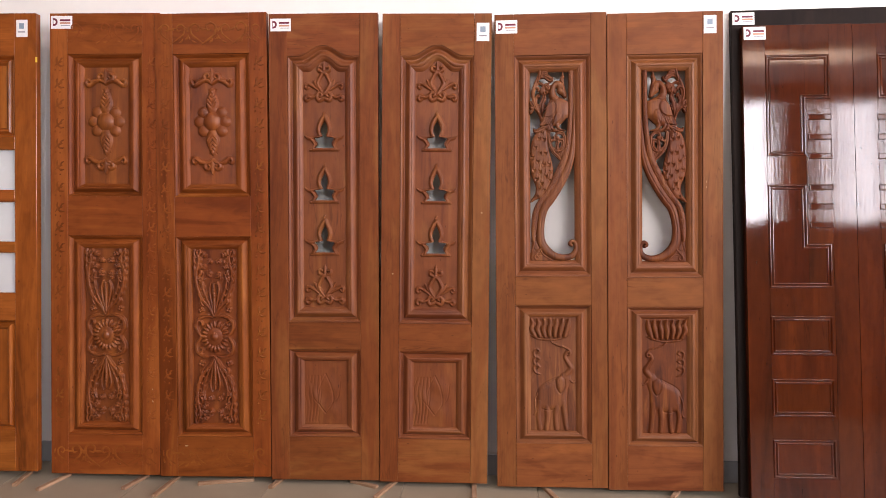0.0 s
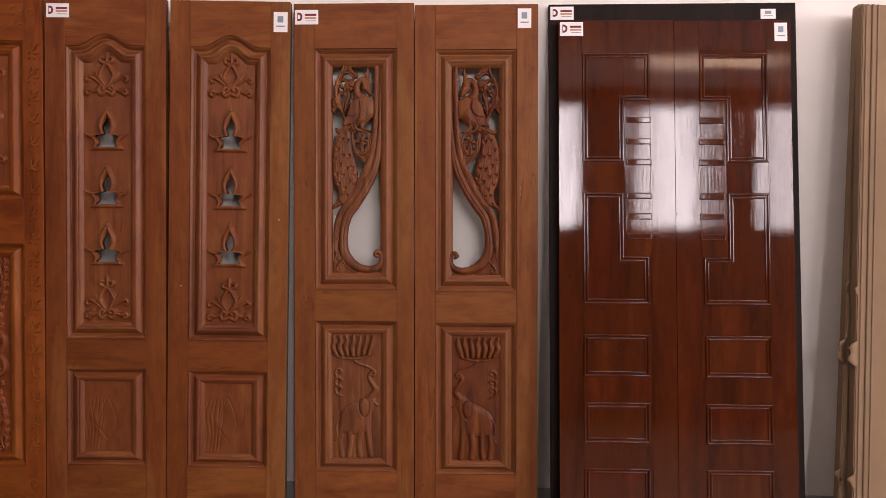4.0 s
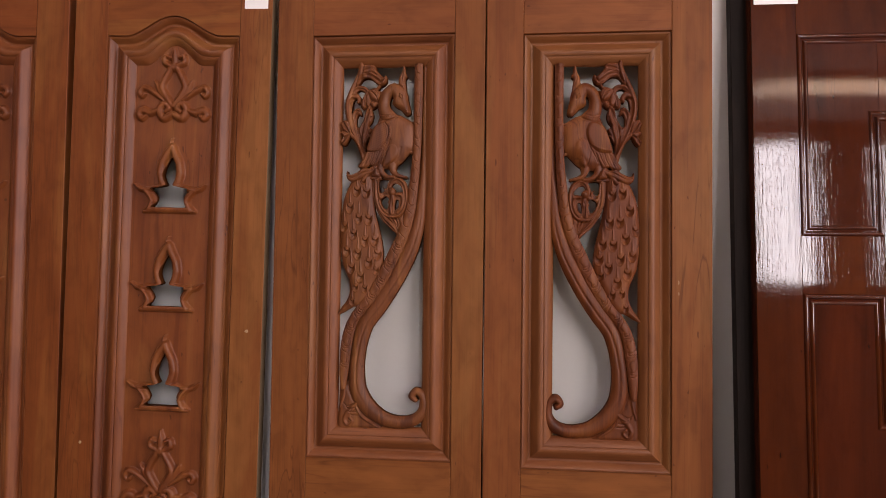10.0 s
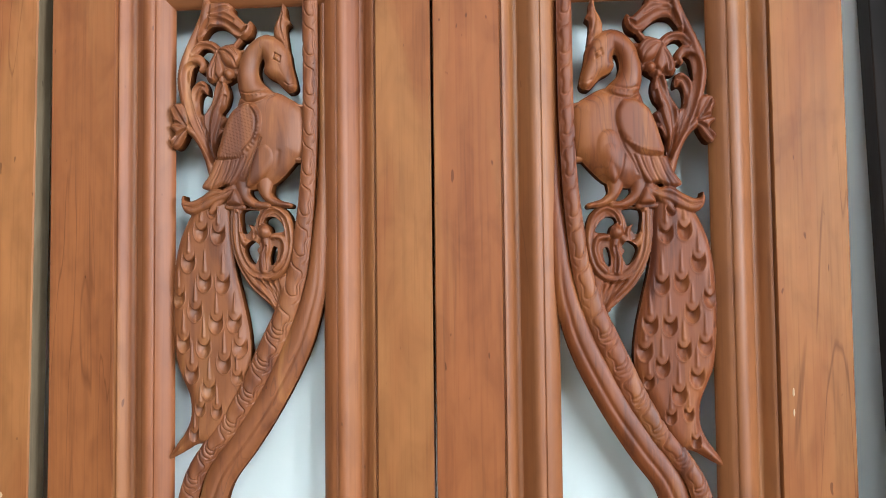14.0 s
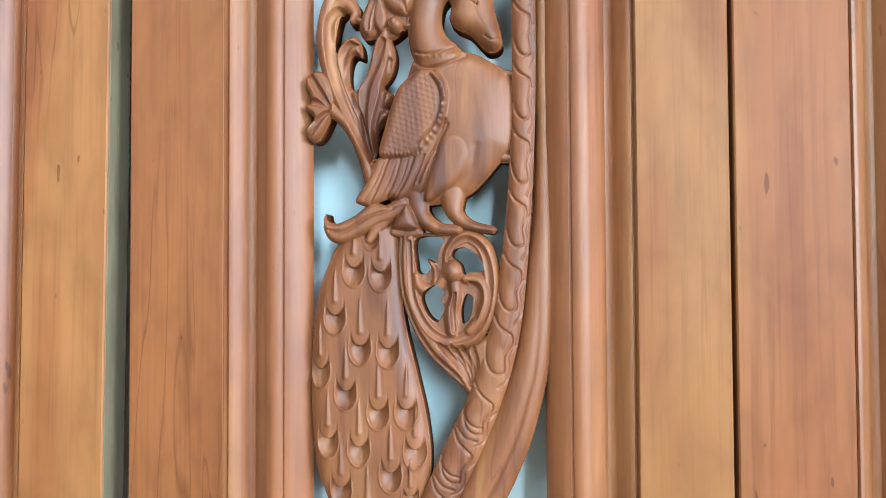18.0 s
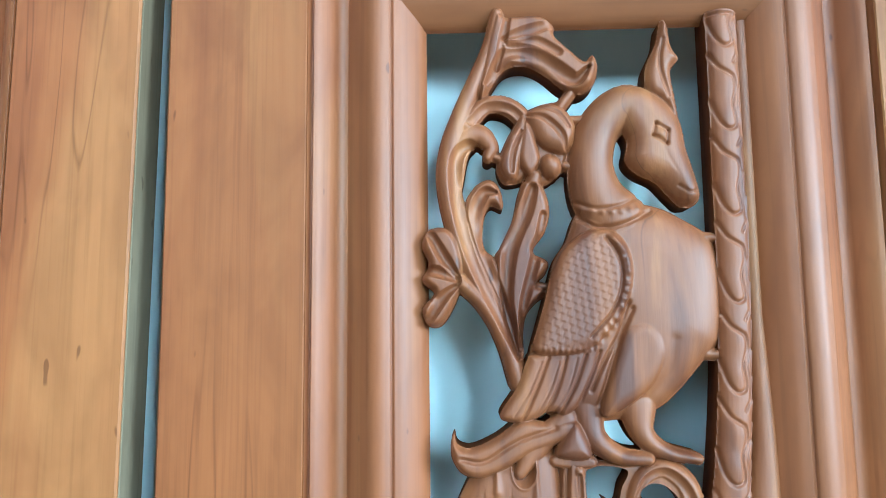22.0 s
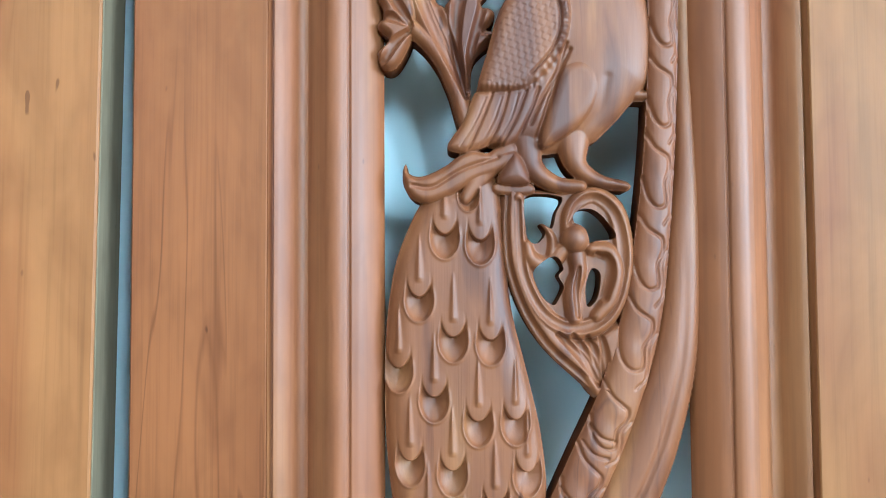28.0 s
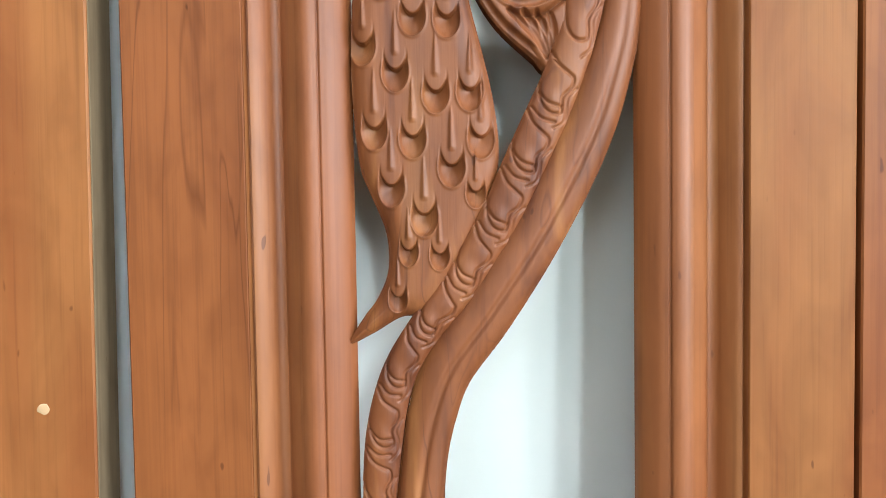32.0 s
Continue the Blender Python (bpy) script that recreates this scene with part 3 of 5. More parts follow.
def sticker(parent, u, v, w, h, kind):
    """A paper label on the leaf with its printing: a logo label or a code label."""
    base = part("sticker", slab(u / 1000, -0.0012, v / 1000, (u + w) / 1000, 0.0004, (v + h) / 1000, 0.0003), paper, parent, "white paper sticker")

    def bar(name, a, b_, c, d, mat):
        part(name, slab((u + a * w) / 1000, -0.0022, (v + b_ * h) / 1000, (u + c * w) / 1000, -0.0008, (v + d * h) / 1000, 0), mat, base)
    if kind == "logo":
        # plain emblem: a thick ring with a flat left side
        verts, faces, N = [], [], 14
        cx, cz, rx, rz = u + 0.10 * w, v + 0.52 * h, 0.22 * w, 0.30 * h
        for k in (1.0, 0.5):
            for i in range(N + 1):
                a = math.pi * (i / N - 0.5)
                verts.append(((cx + (1 - k) * 0.045 * w + rx * k * max(math.cos(a), 0.0) ** 0.6) / 1000, -0.0022, (cz + rz * k * math.sin(a)) / 1000))
        for i in range(N):
            faces.append((i, i + 1, N + 2 + i, N + 1 + i))
        faces.append((0, N + 1, 2 * N + 1, N))
        mesh_object("emblem", verts, faces, ink_maroon, base, smooth=False)
        bar("print_bar", 0.43, 0.58, 0.92, 0.73, ink_maroon)
        bar("print_bar", 0.43, 0.37, 0.92, 0.50, ink_orange)
        bar("print_bar", 0.47, 0.22, 0.90, 0.26, ink_grey)
    else:
        bar("print_block", 0.28, 0.48, 0.70, 0.80, ink_blue)
        bar("print_bar", 0.2, 0.26, 0.8, 0.32, ink_grey)


def leaf_at(name, x, y, z, lean, roll, yaw, label, group):
    ob = new(name)
    ob.matrix_world = TILT @ pose(x, y, z, -lean, roll, yaw)
    ob.empty_display_size = 0.1
    return tagged(ob, label, "door", group)

# ---- the room ----


def structure(name, bm, mat, label):
    return tagged(part(name, bm, mat, None, label), kind="structure")


wall_north = structure("wall_north", slab(LEFT, BACK, 0, RIGHT, BACK + 0.15, CEIL, 0), wall_paint, "off-white painted wall behind the leaning doors")
structure("wall_west", slab(LEFT - 0.15, FRONT - 0.2, 0, LEFT, BACK + 0.15, CEIL, 0), dark_side_paint, "unseen side wall, kept dark to cut bounced light")
wall_east = tagged(new("wall_east"), "unseen side wall, kept dark to cut bounced light, with an added wide window", "wall", kind="structure")
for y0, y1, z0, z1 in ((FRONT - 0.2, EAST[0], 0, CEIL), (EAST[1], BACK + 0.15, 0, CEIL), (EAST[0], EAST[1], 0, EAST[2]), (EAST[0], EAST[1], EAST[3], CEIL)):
    part("wall_panel", slab(RIGHT, y0, z0, RIGHT + 0.15, y1, z1, 0), dark_side_paint, wall_east)
structure("ceiling", slab(LEFT, FRONT, CEIL, RIGHT, BACK, CEIL + 0.12, 0), ceiling_mat, "unseen ceiling, kept dark to cut bounced light")
wall_south = tagged(new("wall_south"), "front wall out of view, kept dark to cut bounced light, with tall windows, the leftmost added", "wall", kind="structure")
edges = [LEFT] + [x for w in WINDOWS for x in w[:2]] + [RIGHT]
sills = [w[2] for w in WINDOWS]
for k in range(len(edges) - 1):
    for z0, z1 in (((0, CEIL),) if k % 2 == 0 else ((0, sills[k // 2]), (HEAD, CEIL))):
        part("wall_panel", slab(edges[k], FRONT - 0.2, z0, edges[k + 1], FRONT, z1, 0), dark_side_paint, wall_south)
# window_1 only frames the added fill light; it is never in view
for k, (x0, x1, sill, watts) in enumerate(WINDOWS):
    win = tagged(new("window_%d" % (k + 1)), "tall window with grey metal frame, the leftmost one added as fill", "window", kind="structure")
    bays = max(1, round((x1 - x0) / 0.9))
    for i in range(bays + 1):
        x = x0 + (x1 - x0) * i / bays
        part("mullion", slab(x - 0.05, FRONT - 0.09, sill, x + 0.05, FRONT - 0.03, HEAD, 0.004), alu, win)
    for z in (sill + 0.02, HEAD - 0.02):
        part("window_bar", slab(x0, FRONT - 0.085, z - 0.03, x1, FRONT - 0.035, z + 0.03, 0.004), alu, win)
# frame round the added side light, out of view
side_fill_window = tagged(new("window_5"), "unseen wide window with grey metal frame, added for light from the right", "window", kind="structure")
for i in range(4):
    y = EAST[0] + (EAST[1] - EAST[0]) * i / 3
    part("mullion", slab(RIGHT + 0.02, y - 0.03, EAST[2], RIGHT + 0.07, y + 0.03, EAST[3], 0.004), alu, side_fill_window)
for z in (EAST[2] + 0.02, EAST[3] - 0.02):
    part("window_bar", slab(RIGHT + 0.025, EAST[0], z - 0.03, RIGHT + 0.065, EAST[1], z + 0.03, 0.004), alu, side_fill_window)
floor = structure("floor", slab(LEFT, FRONT, -0.12, RIGHT, BACK, -0.006, 0), grout_mat, "cream tiled showroom floor")
tile = None
for i in range(-10, 14):
    for j in range(2):
        x, y = i * 0.6 + 0.29, BACK - 0.6 - 0.6 * j
        if tile is None:
            tile = part("floor_tile", slab(0.0015, 0.0015, -0.012, 0.5985, 0.5985, 0, 0.0015), tile_mat, floor)
            tile.location = (x, y, 0)
        else:
            o = new("floor_tile", tile.data)
            o.parent, o.location = floor, (x, y, 0)
tagged(part("floor_tiles_far", slab(LEFT, FRONT, -0.012, RIGHT, BACK - 1.203, 0, 0.001), tile_mat, floor), kind="stuff")
structure("baseboard", slab(LEFT, BACK - 0.012, 0, RIGHT, BACK, 0.10, 0.002), skirting_mat, "grey tiled skirting along the wall")
# housings of the added top light, out of view
for x in PANELS:
    lamp = tagged(new("ceiling_fill_panel"), "unseen white glowing ceiling panel, added for light from above", "lamp", "ceiling panels")
    part("frame", slab(x - 0.61, PANEL_Y - 0.16, CEIL - 0.05, x + 0.61, PANEL_Y + 0.16, CEIL - 0.001, 0.004), alu, lamp)
    part("diffuser", slab(x - 0.58, PANEL_Y - 0.13, CEIL - 0.056, x + 0.58, PANEL_Y + 0.13, CEIL - 0.044, 0.002), white_glow, lamp)
ceiling_light = tagged(new("ceiling_light"), "warm glowing ceiling light panel", "lamp")
part("frame", slab(2.5, -6.5, CEIL - 0.05, 4.3, -6.1, CEIL - 0.001, 0.004), alu, ceiling_light)
part("diffuser", slab(2.53, -6.47, CEIL - 0.058, 4.27, -6.13, CEIL - 0.045, 0.002), warm_glow, ceiling_light)

# ---- the doors ----
T = 0.034
PANEL = ([(0, 0.3), (0.3, 6.6), (2.1, 6.8), (2.6, 3.6)] + profile([(3.0, 3.6), (6, 4.8), (10.5, 9.0), (14.5, 14.0)], 4) + [(15.2, 15.4), (21.8, 15.6)] + profile([(22.2, 15.0), (28, 8.6), (34.5, 2.6)], 3) + [(35.2, 1.6), (48.4, 1.8), (48.8, 4.8), (49.8, 4.8)]
         + profile([(50.2, 4.2), (56, 6.4), (63, 12.0), (67.5, 17.0), (70, 22.0)], 4))


def frame_of(leaf, w, h, u0, u1, rails, mv, mh, arched=None, raw=False):
    """Two stiles and the level rails between them, in millimetres; rails are (bottom, top)."""
    part("stile", slab(0, 0, 0, u0 / 1000, T, h / 1000), mv, leaf)
    part("stile", slab(u1 / 1000, 0, 0, w / 1000, T, h / 1000), teak_v if raw else mv, leaf)
    if raw:
        part("edge_strip", slab(w / 1000 - 0.0004, 0.0022, 0.001, w / 1000 + 0.0008, T - 0.001, h / 1000 - 0.001, 0.0003), raw_edge, leaf, "unpolished greyish door edge")
    for k, (a, b) in enumerate(rails):
        if arched and k == len(rails) - 1:
            arched_rail(u0 + 0.3, u1 - 0.3, arched[0], arched[1], h - 0.5, T, mh, leaf)
        else:
            part("rail", slab(u0 / 1000 + 0.0003, 0.0002, a / 1000, u1 / 1000 - 0.0003, T - 0.0002, b / 1000), mh, leaf)


def rect(u0, v0, u1, v1):
    return [(u0, v0), (u1, v0), (u1, v1), (u0, v1)]


def chips(leaf, places):
    for u, v, a, b in places:
        bm = bmesh.new()
        bmesh.ops.create_icosphere(bm, subdivisions=2, radius=1)
        for q in bm.verts:
            k = 1 + 0.3 * noise.noise(q.co * 1.7 + Vector((u, v, 0)))
            q.co = Vector((u / 1000 + q.co.x * a * k / 1000, q.co.y * 0.0008, v / 1000 + q.co.z * b * k / 1000))
        part("chip", bm, filler, leaf, "pale chip in the polish")


# peacock doors -------------------------------------------------------------

def bird_shapes(res, scaled):
    """The perched bird with its long tail."""
    r = Relief(145, 1250, 332, 1850, res)
    B = -15
    # tail
    r.blob([(222, 1592), (198, 1582), (180, 1573), (168, 1551), (160, 1527), (155.5, 1495), (154, 1458), (155, 1420), (159, 1383), (166, 1364), (176, 1338), (177, 1312), (169, 1292),
            (160, 1280), (149, 1261), (166, 1268), (185, 1279), (200, 1281), (213, 1292), (230, 1322), (247, 1361), (254, 1388), (251, 1425), (243, 1462), (233, 1505), (229, 1550)], 9, B, 17)
    for u, v in ((192, 1548), (214, 1544), (176, 1509), (197, 1484), (220, 1482), (163, 1465), (185, 1447), (212, 1432), (235, 1433), (170, 1408), (196, 1402), (222, 1382), (242, 1401), (181, 1369), (203, 1349)):
        r.feather(u, v)
    for u, v in ((238, 1364), (213, 1322), (184, 1293), (207, 1574), (192, 1325)):
        r.feather(u, v, 6.6, 10.0)
    # hooked lower feather and rump feathers
    r.stroke([(205, 1572), (216, 1588), (232, 1602)], (4, 7, 6), 6, B + 4, 0.35)
    r.blob([(168, 1594), (170, 1588), (178, 1586), (192, 1592), (207, 1602), (222, 1600), (235, 1603), (239, 1596), (227, 1588), (211, 1582), (197, 1574), (183, 1569), (173, 1571), (167, 1579), (166, 1588)], 7, B + 4, 5)
    r.groove([(172, 1580), (185, 1579), (204, 1590), (225, 1597)], 1.3, 1.3)
    r.blob([(224, 1582), (246, 1581), (246, 1574), (224, 1575)], 4, B + 4, 2.5)
    r.blob([(236, 1601), (228, 1590), (226, 1581), (244, 1580), (243, 1590)], 6, B + 7, 7)
    # body, neck and head
    r.blob([(288, 1724), (304, 1716), (318, 1706), (323.5, 1689), (324, 1665), (321, 1645), (311, 1633), (296, 1616), (283, 1606), (264, 1601), (244, 1600), (222, 1604), (206, 1612), (212, 1639), (220, 1666), (227, 1691),
            (235, 1704), (243, 1722), (262, 1728)], 11.5, B, 26)
    r.stroke([(265, 1716), (254, 1732), (251, 1752), (257, 1773), (273, 1785), (288, 1775), (295, 1756), (303, 1739), (306, 1731)], (19, 16, 13.5, 13, 14, 15.5, 13, 9.5, 8), 12, B, 0.5)
    r.blob([(260, 1786), (274, 1798), (289, 1793), (299, 1778), (304, 1757), (313, 1737), (310, 1726), (303, 1723), (296, 1729), (288, 1738), (277, 1744), (271, 1752), (272, 1765)], 11, B + 1, 13)
    r.groove([(243, 1717), (254, 1711), (268, 1713), (284, 1721)], 1.4, 1.6).groove([(240, 1727), (252, 1722), (266, 1724), (280, 1731)], 1.1, 1.0)
    for i in range(7):
        r.swell(244 + 5.4 * i, 1722 - 2.2 * math.sin(i / 6 * math.pi), 1.6, 1.6, 0.7)
    r.groove([(300, 1735), (306, 1731), (311, 1733)], 0.8, 0.9)
    for a, b in (((286, 1765), (288, 1772)), ((288, 1772), (295, 1768)), ((295, 1768), (294, 1760)), ((294, 1760), (286, 1765))):
        r.groove([a, b], 0.9, 1.1)
    r.swell(290.5, 1765, 2.2, 2.6, 0.8)
    # crest
    r.blob([(295, 1838), (299, 1836), (301, 1822), (305, 1814), (300, 1806), (303, 1781), (302, 1774), (295, 1786), (286, 1794), (285, 1808), (292, 1824)], 6, B + 3, 6)
    r.groove([(296, 1826), (293, 1810), (298, 1790)], 1.2, 1.4)
    # wing
    W = [(249, 1710), (262, 1709), (270, 1699), (272.5, 1684), (268, 1666), (259, 1653), (248, 1642), (232, 1637), (214, 1640), (219, 1664), (228, 1692), (238, 1704)]
    sl, sd = r.outline(W)
    e = np.clip(-sd / 9, 0, 1)
    r.h[sl] = np.where(sd < 0, np.maximum(r.h[sl], B + 9 + 5.5 * np.sqrt(1 - (1 - e) ** 2)), r.h[sl])
    if scaled:
        u, v = r.U[sl], r.V[sl]
        row = np.floor((v * 0.92 + u * 0.38) / 4.0)
        du = (u * 0.92 - v * 0.38) / 4.8 + 0.5 * np.mod(row, 2)
        dv = (v * 0.92 + u * 0.38) / 4.0 - row
        scale = np.cos(np.pi * (np.mod(du, 1) - 0.5)) ** 0.7 * (0.35 + 0.65 * (1 - dv))
        r.h[sl] += np.where(sd < -3, 0.32 * scale - 0.13, 0)
        for i in range(15):
            a = i / 14
            p = spline([(260, 1704), (267, 1694), (268, 1678), (262, 1660), (250, 1645)], 8)[int(a * 32)]
            r.swell(p[0], p[1], 1.9, 1.9, 1.3)
        r.groove([(256, 1705), (263, 1693), (264, 1678), (258, 1662), (246, 1648)], 1.0, 1.4)
        for i in range(11):
            r.swell(216 + 3.3 * i, 1641.5 - 1.5 * math.sin(i / 10 * 3.1), 1.4, 2.2, 0.9)
    else:
        for i in range(13):
            r.swell(216 + 4.0 * i, 1643 + 0.12 * i * i, 1.7, 1.7, 1.0)
    # long feathers under the wing
    r.blob([(214, 1639), (210, 1635), (204, 1620), (194, 1604), (203, 1600), (213, 1602), (223, 1606), (231, 1604), (239, 1610), (245, 1620), (250, 1634), (258, 1645), (235, 1641)], 5, B + 7, 5)
    for pts in ([(222, 1637), (215, 1619), (207, 1602)], [(232, 1637), (227, 1620), (219, 1604)], [(243, 1638), (237, 1622), (228, 1605)], [(251, 1640), (246, 1626), (239, 1611)]):
        r.groove(pts, 0.9, 1.2)
    for pts in ([(218, 1634), (211, 1618), (202, 1604)], [(228, 1634), (222, 1618), (214, 1604)], [(238, 1636), (233, 1620), (225, 1607)]):
        r.groove(pts, 0.6, 0.5)
    r.groove([(268, 1668), (262, 1650), (252, 1632), (246, 1618)], 1.2, 1.6)
    if scaled:
        # thigh, folded against the belly
        r.swell(284, 1650, 20, 26, 1.6, -15)
        r.blob([(264, 1653), (277, 1658), (287, 1651), (289, 1638), (282, 1623), (269, 1611), (252, 1603), (254, 1624), (259, 1640)], 5.6, B + 8.4, 8)
        r.groove([(270, 1664), (262, 1646), (256, 1628), (250, 1610)], 1.3, 1.5).groove([(293, 1646), (288, 1626), (276, 1612)], 3.0, 0.7)
    else:
        r.swell(280, 1644, 13, 18, 4.2, -15).swell(270, 1624, 12, 14, 1.8, 20)
        r.blob([(270, 1668), (284, 1674), (296, 1664), (298, 1646), (290, 1628), (282, 1612), (273, 1606), (268, 1618), (264, 1642)], 7, B + 7.5, 13)
        r.groove([(262, 1640), (267, 1616), (274, 1602)], 1.2, 1.2)
    # stubs that tie the breast to the border
    r.stroke([(312, 1706), (324, 1705)], 3.2, 5, B + 1).stroke([(310, 1638), (324, 1637)], 4.0, 5, B + 1)
    # legs and feet
    r.stroke([(243, 1612), (247, 1592), (261, 1581), (277, 1579)], (11, 7.5, 5.5, 4.5), 8.5, B + 1, 0.38)
    r.stroke([(272, 1610), (275, 1593), (287, 1583), (305, 1579)], (12, 7, 5, 3.2), 8.5, B + 1, 0.38)
    return r


def foliage_shapes(res):
    """Stem with a fan, curling leaves, a blossom and the large top leaf, all gouged into flutes."""
    r = Relief(146, 1612, 262, 1852, res)
    B = -15
    r.stroke([(206, 1622), (198, 1648), (186, 1668), (172, 1682)], (6.5, 6, 5.5, 5.5), 9, B, 0.4)
    r.blob([(154, 1712), (165, 1713), (172, 1706), (175, 1692), (174, 1682), (170, 1669), (162, 1656), (154, 1655), (150, 1665), (157, 1674), (150, 1682), (154, 1692), (150, 1702)], 9, B + 1, 5)
    stem = [(206, 1620), (200, 1642), (189, 1672), (174, 1706), (166.5, 1738), (168, 1761), (175, 1783), (185, 1806), (193, 1826), (197, 1845)]
    r.stroke(stem, (5, 6, 7.5, 8, 7.5, 7, 6, 5.5, 5, 4.5), 9, B, 0.36)
    # large top leaf
    r.blob([(195, 1845), (203, 1843), (222, 1843), (231, 1837), (232, 1830), (241, 1821), (249, 1814), (254, 1818), (257, 1811), (254, 1799), (245, 1793), (235, 1797), (222, 1808), (211, 1812), (199, 1808), (187, 1790), (186, 1806)], 9, B + 1, 5)
    r.flute([(190, 1800), (202, 1818), (217, 1817), (231, 1808), (243, 1801), (251, 1809)], (2, 5, 6, 5.5, 4.5, 1.5), 3.6)
    r.flute([(201, 1828), (213, 1831), (227, 1835)], (2, 4, 3.5), 1.8).flute([(203, 1824), (219, 1825), (233, 1818)], (2, 3.5, 3), 1.6)
    r.flute([(196, 1810), (200, 1826), (203, 1840)], (2, 3, 2.5), 2.0)
    r.swell(250, 1799, 4, 5, 1.6)
    r.stroke([(177, 1775), (189, 1788), (203, 1787), (215, 1776)], (5.5, 5.5, 6, 6), 8, B, 0.4)
    r.flute([(180, 1777), (190, 1786), (203, 1785), (213, 1776)], 2.6, 1.6)
    # blossom
    r.blob([(211, 1783), (224, 1789), (236, 1790), (234, 1783), (243, 1779), (244, 1768), (241, 1754), (232, 1744), (222, 1738), (214, 1743), (208, 1740), (199, 1740), (195, 1750), (199, 1762), (204, 1772)], 5.5, B, 5)
    r.blob([(212, 1782), (205, 1772), (200, 1762), (197, 1750), (201, 1742), (207, 1743), (210, 1754), (214, 1768)], 5, B + 4, 4.5, solid=False)
    r.blob([(211, 1776), (208, 1756), (211, 1746), (216, 1744), (221, 1752), (219, 1764), (216, 1774)], 5.5, B + 4, 4, solid=False)
    r.blob([(213, 1781), (224, 1787), (234, 1785), (241, 1777), (242, 1766), (237, 1757), (230, 1757), (222, 1761), (216, 1770)], 7, B + 4, 8, solid=False)
    r.dome(227, 1749, 6.4, 7.5, 7.5, B + 4, 15)
    r.flute([(214, 1780), (224, 1777), (233, 1768), (236, 1759)], (1.2, 2.2, 2.4, 1.4), 1.6).flute([(220, 1785), (231, 1781), (238, 1772)], (1, 1.6, 1.2), 1.1)
    r.flute([(204, 1746), (205, 1757), (210, 1770)], (1.5, 1.9, 1.2), 1.5).groove([(236, 1752), (239, 1762), (243, 1770)], 1.2, 1.4)
    # stubs that tie the tips together
    r.stroke([(190, 1758), (199, 1754)], 3.0, 5, B + 1).stroke([(234, 1786), (240, 1794)], 3.6, 6, B + 1).stroke([(236, 1750), (246, 1746)], 3.4, 5, B + 1).stroke([(240, 1778), (247, 1778)], 3.4, 5, B + 1)
    r.stroke([(219, 1678), (228, 1676)], 2.6, 5, B + 1).stroke([(216, 1738), (218, 1744)], 4.5, 6, B + 2)
    # curling leaves
    r.stroke([(167, 1735), (172, 1762), (184, 1770), (192, 1762), (190, 1755)], (7, 8, 7, 5, 3), 8, B, 0.36)
    r.blob([(179, 1700), (176, 1726), (181, 1737), (188, 1742), (194, 1741), (198, 1733), (198, 1724), (191, 1726), (187, 1718), (187, 1702), (195, 1690), (202, 1650), (190, 1672)], 8, B, 4.5)
    r.blob([(193, 1694), (196, 1701), (204, 1718), (208, 1735), (212, 1741), (221, 1740), (226, 1725), (223, 1710), (216, 1699), (224.5, 1692), (222, 1684), (217, 1679), (226, 1675), (216, 1667), (210, 1657), (208, 1630), (200, 1634), (196, 1669)], 8, B, 4.5)
    r.flute([(206, 1636), (193, 1666), (180, 1696), (172, 1726), (171, 1752), (178, 1763), (186, 1760)], (2, 4, 4.5, 4.5, 4.5, 3.5, 2), 3.2)
    r.flute([(206, 1638), (197, 1669), (187, 1696), (182, 1719), (187, 1733), (194, 1734)], (1.8, 3.5, 4, 4.5, 4, 1.8), 3.2)
    r.flute([(207, 1640), (200, 1669), (202, 1699), (211, 1721), (216, 1736)], (1.8, 3.6, 5, 5, 3.5), 3.4)
    r.flute([(208, 1642), (209, 1665), (216, 1692), (222, 1720)], (1.6, 3, 3.4, 2.5), 2.8)
    r.flute([(209, 1646), (213, 1662), (222, 1675)], (1.5, 2.4, 2), 2.2)
    for pts in ([(172, 1683), (164, 1694), (156, 1708)], [(172, 1681), (162, 1686), (152, 1688)], [(171, 1679), (162, 1671), (155, 1660)]):
        r.flute(pts, (1.6, 3.8, 3.2), 3.0)
    return r


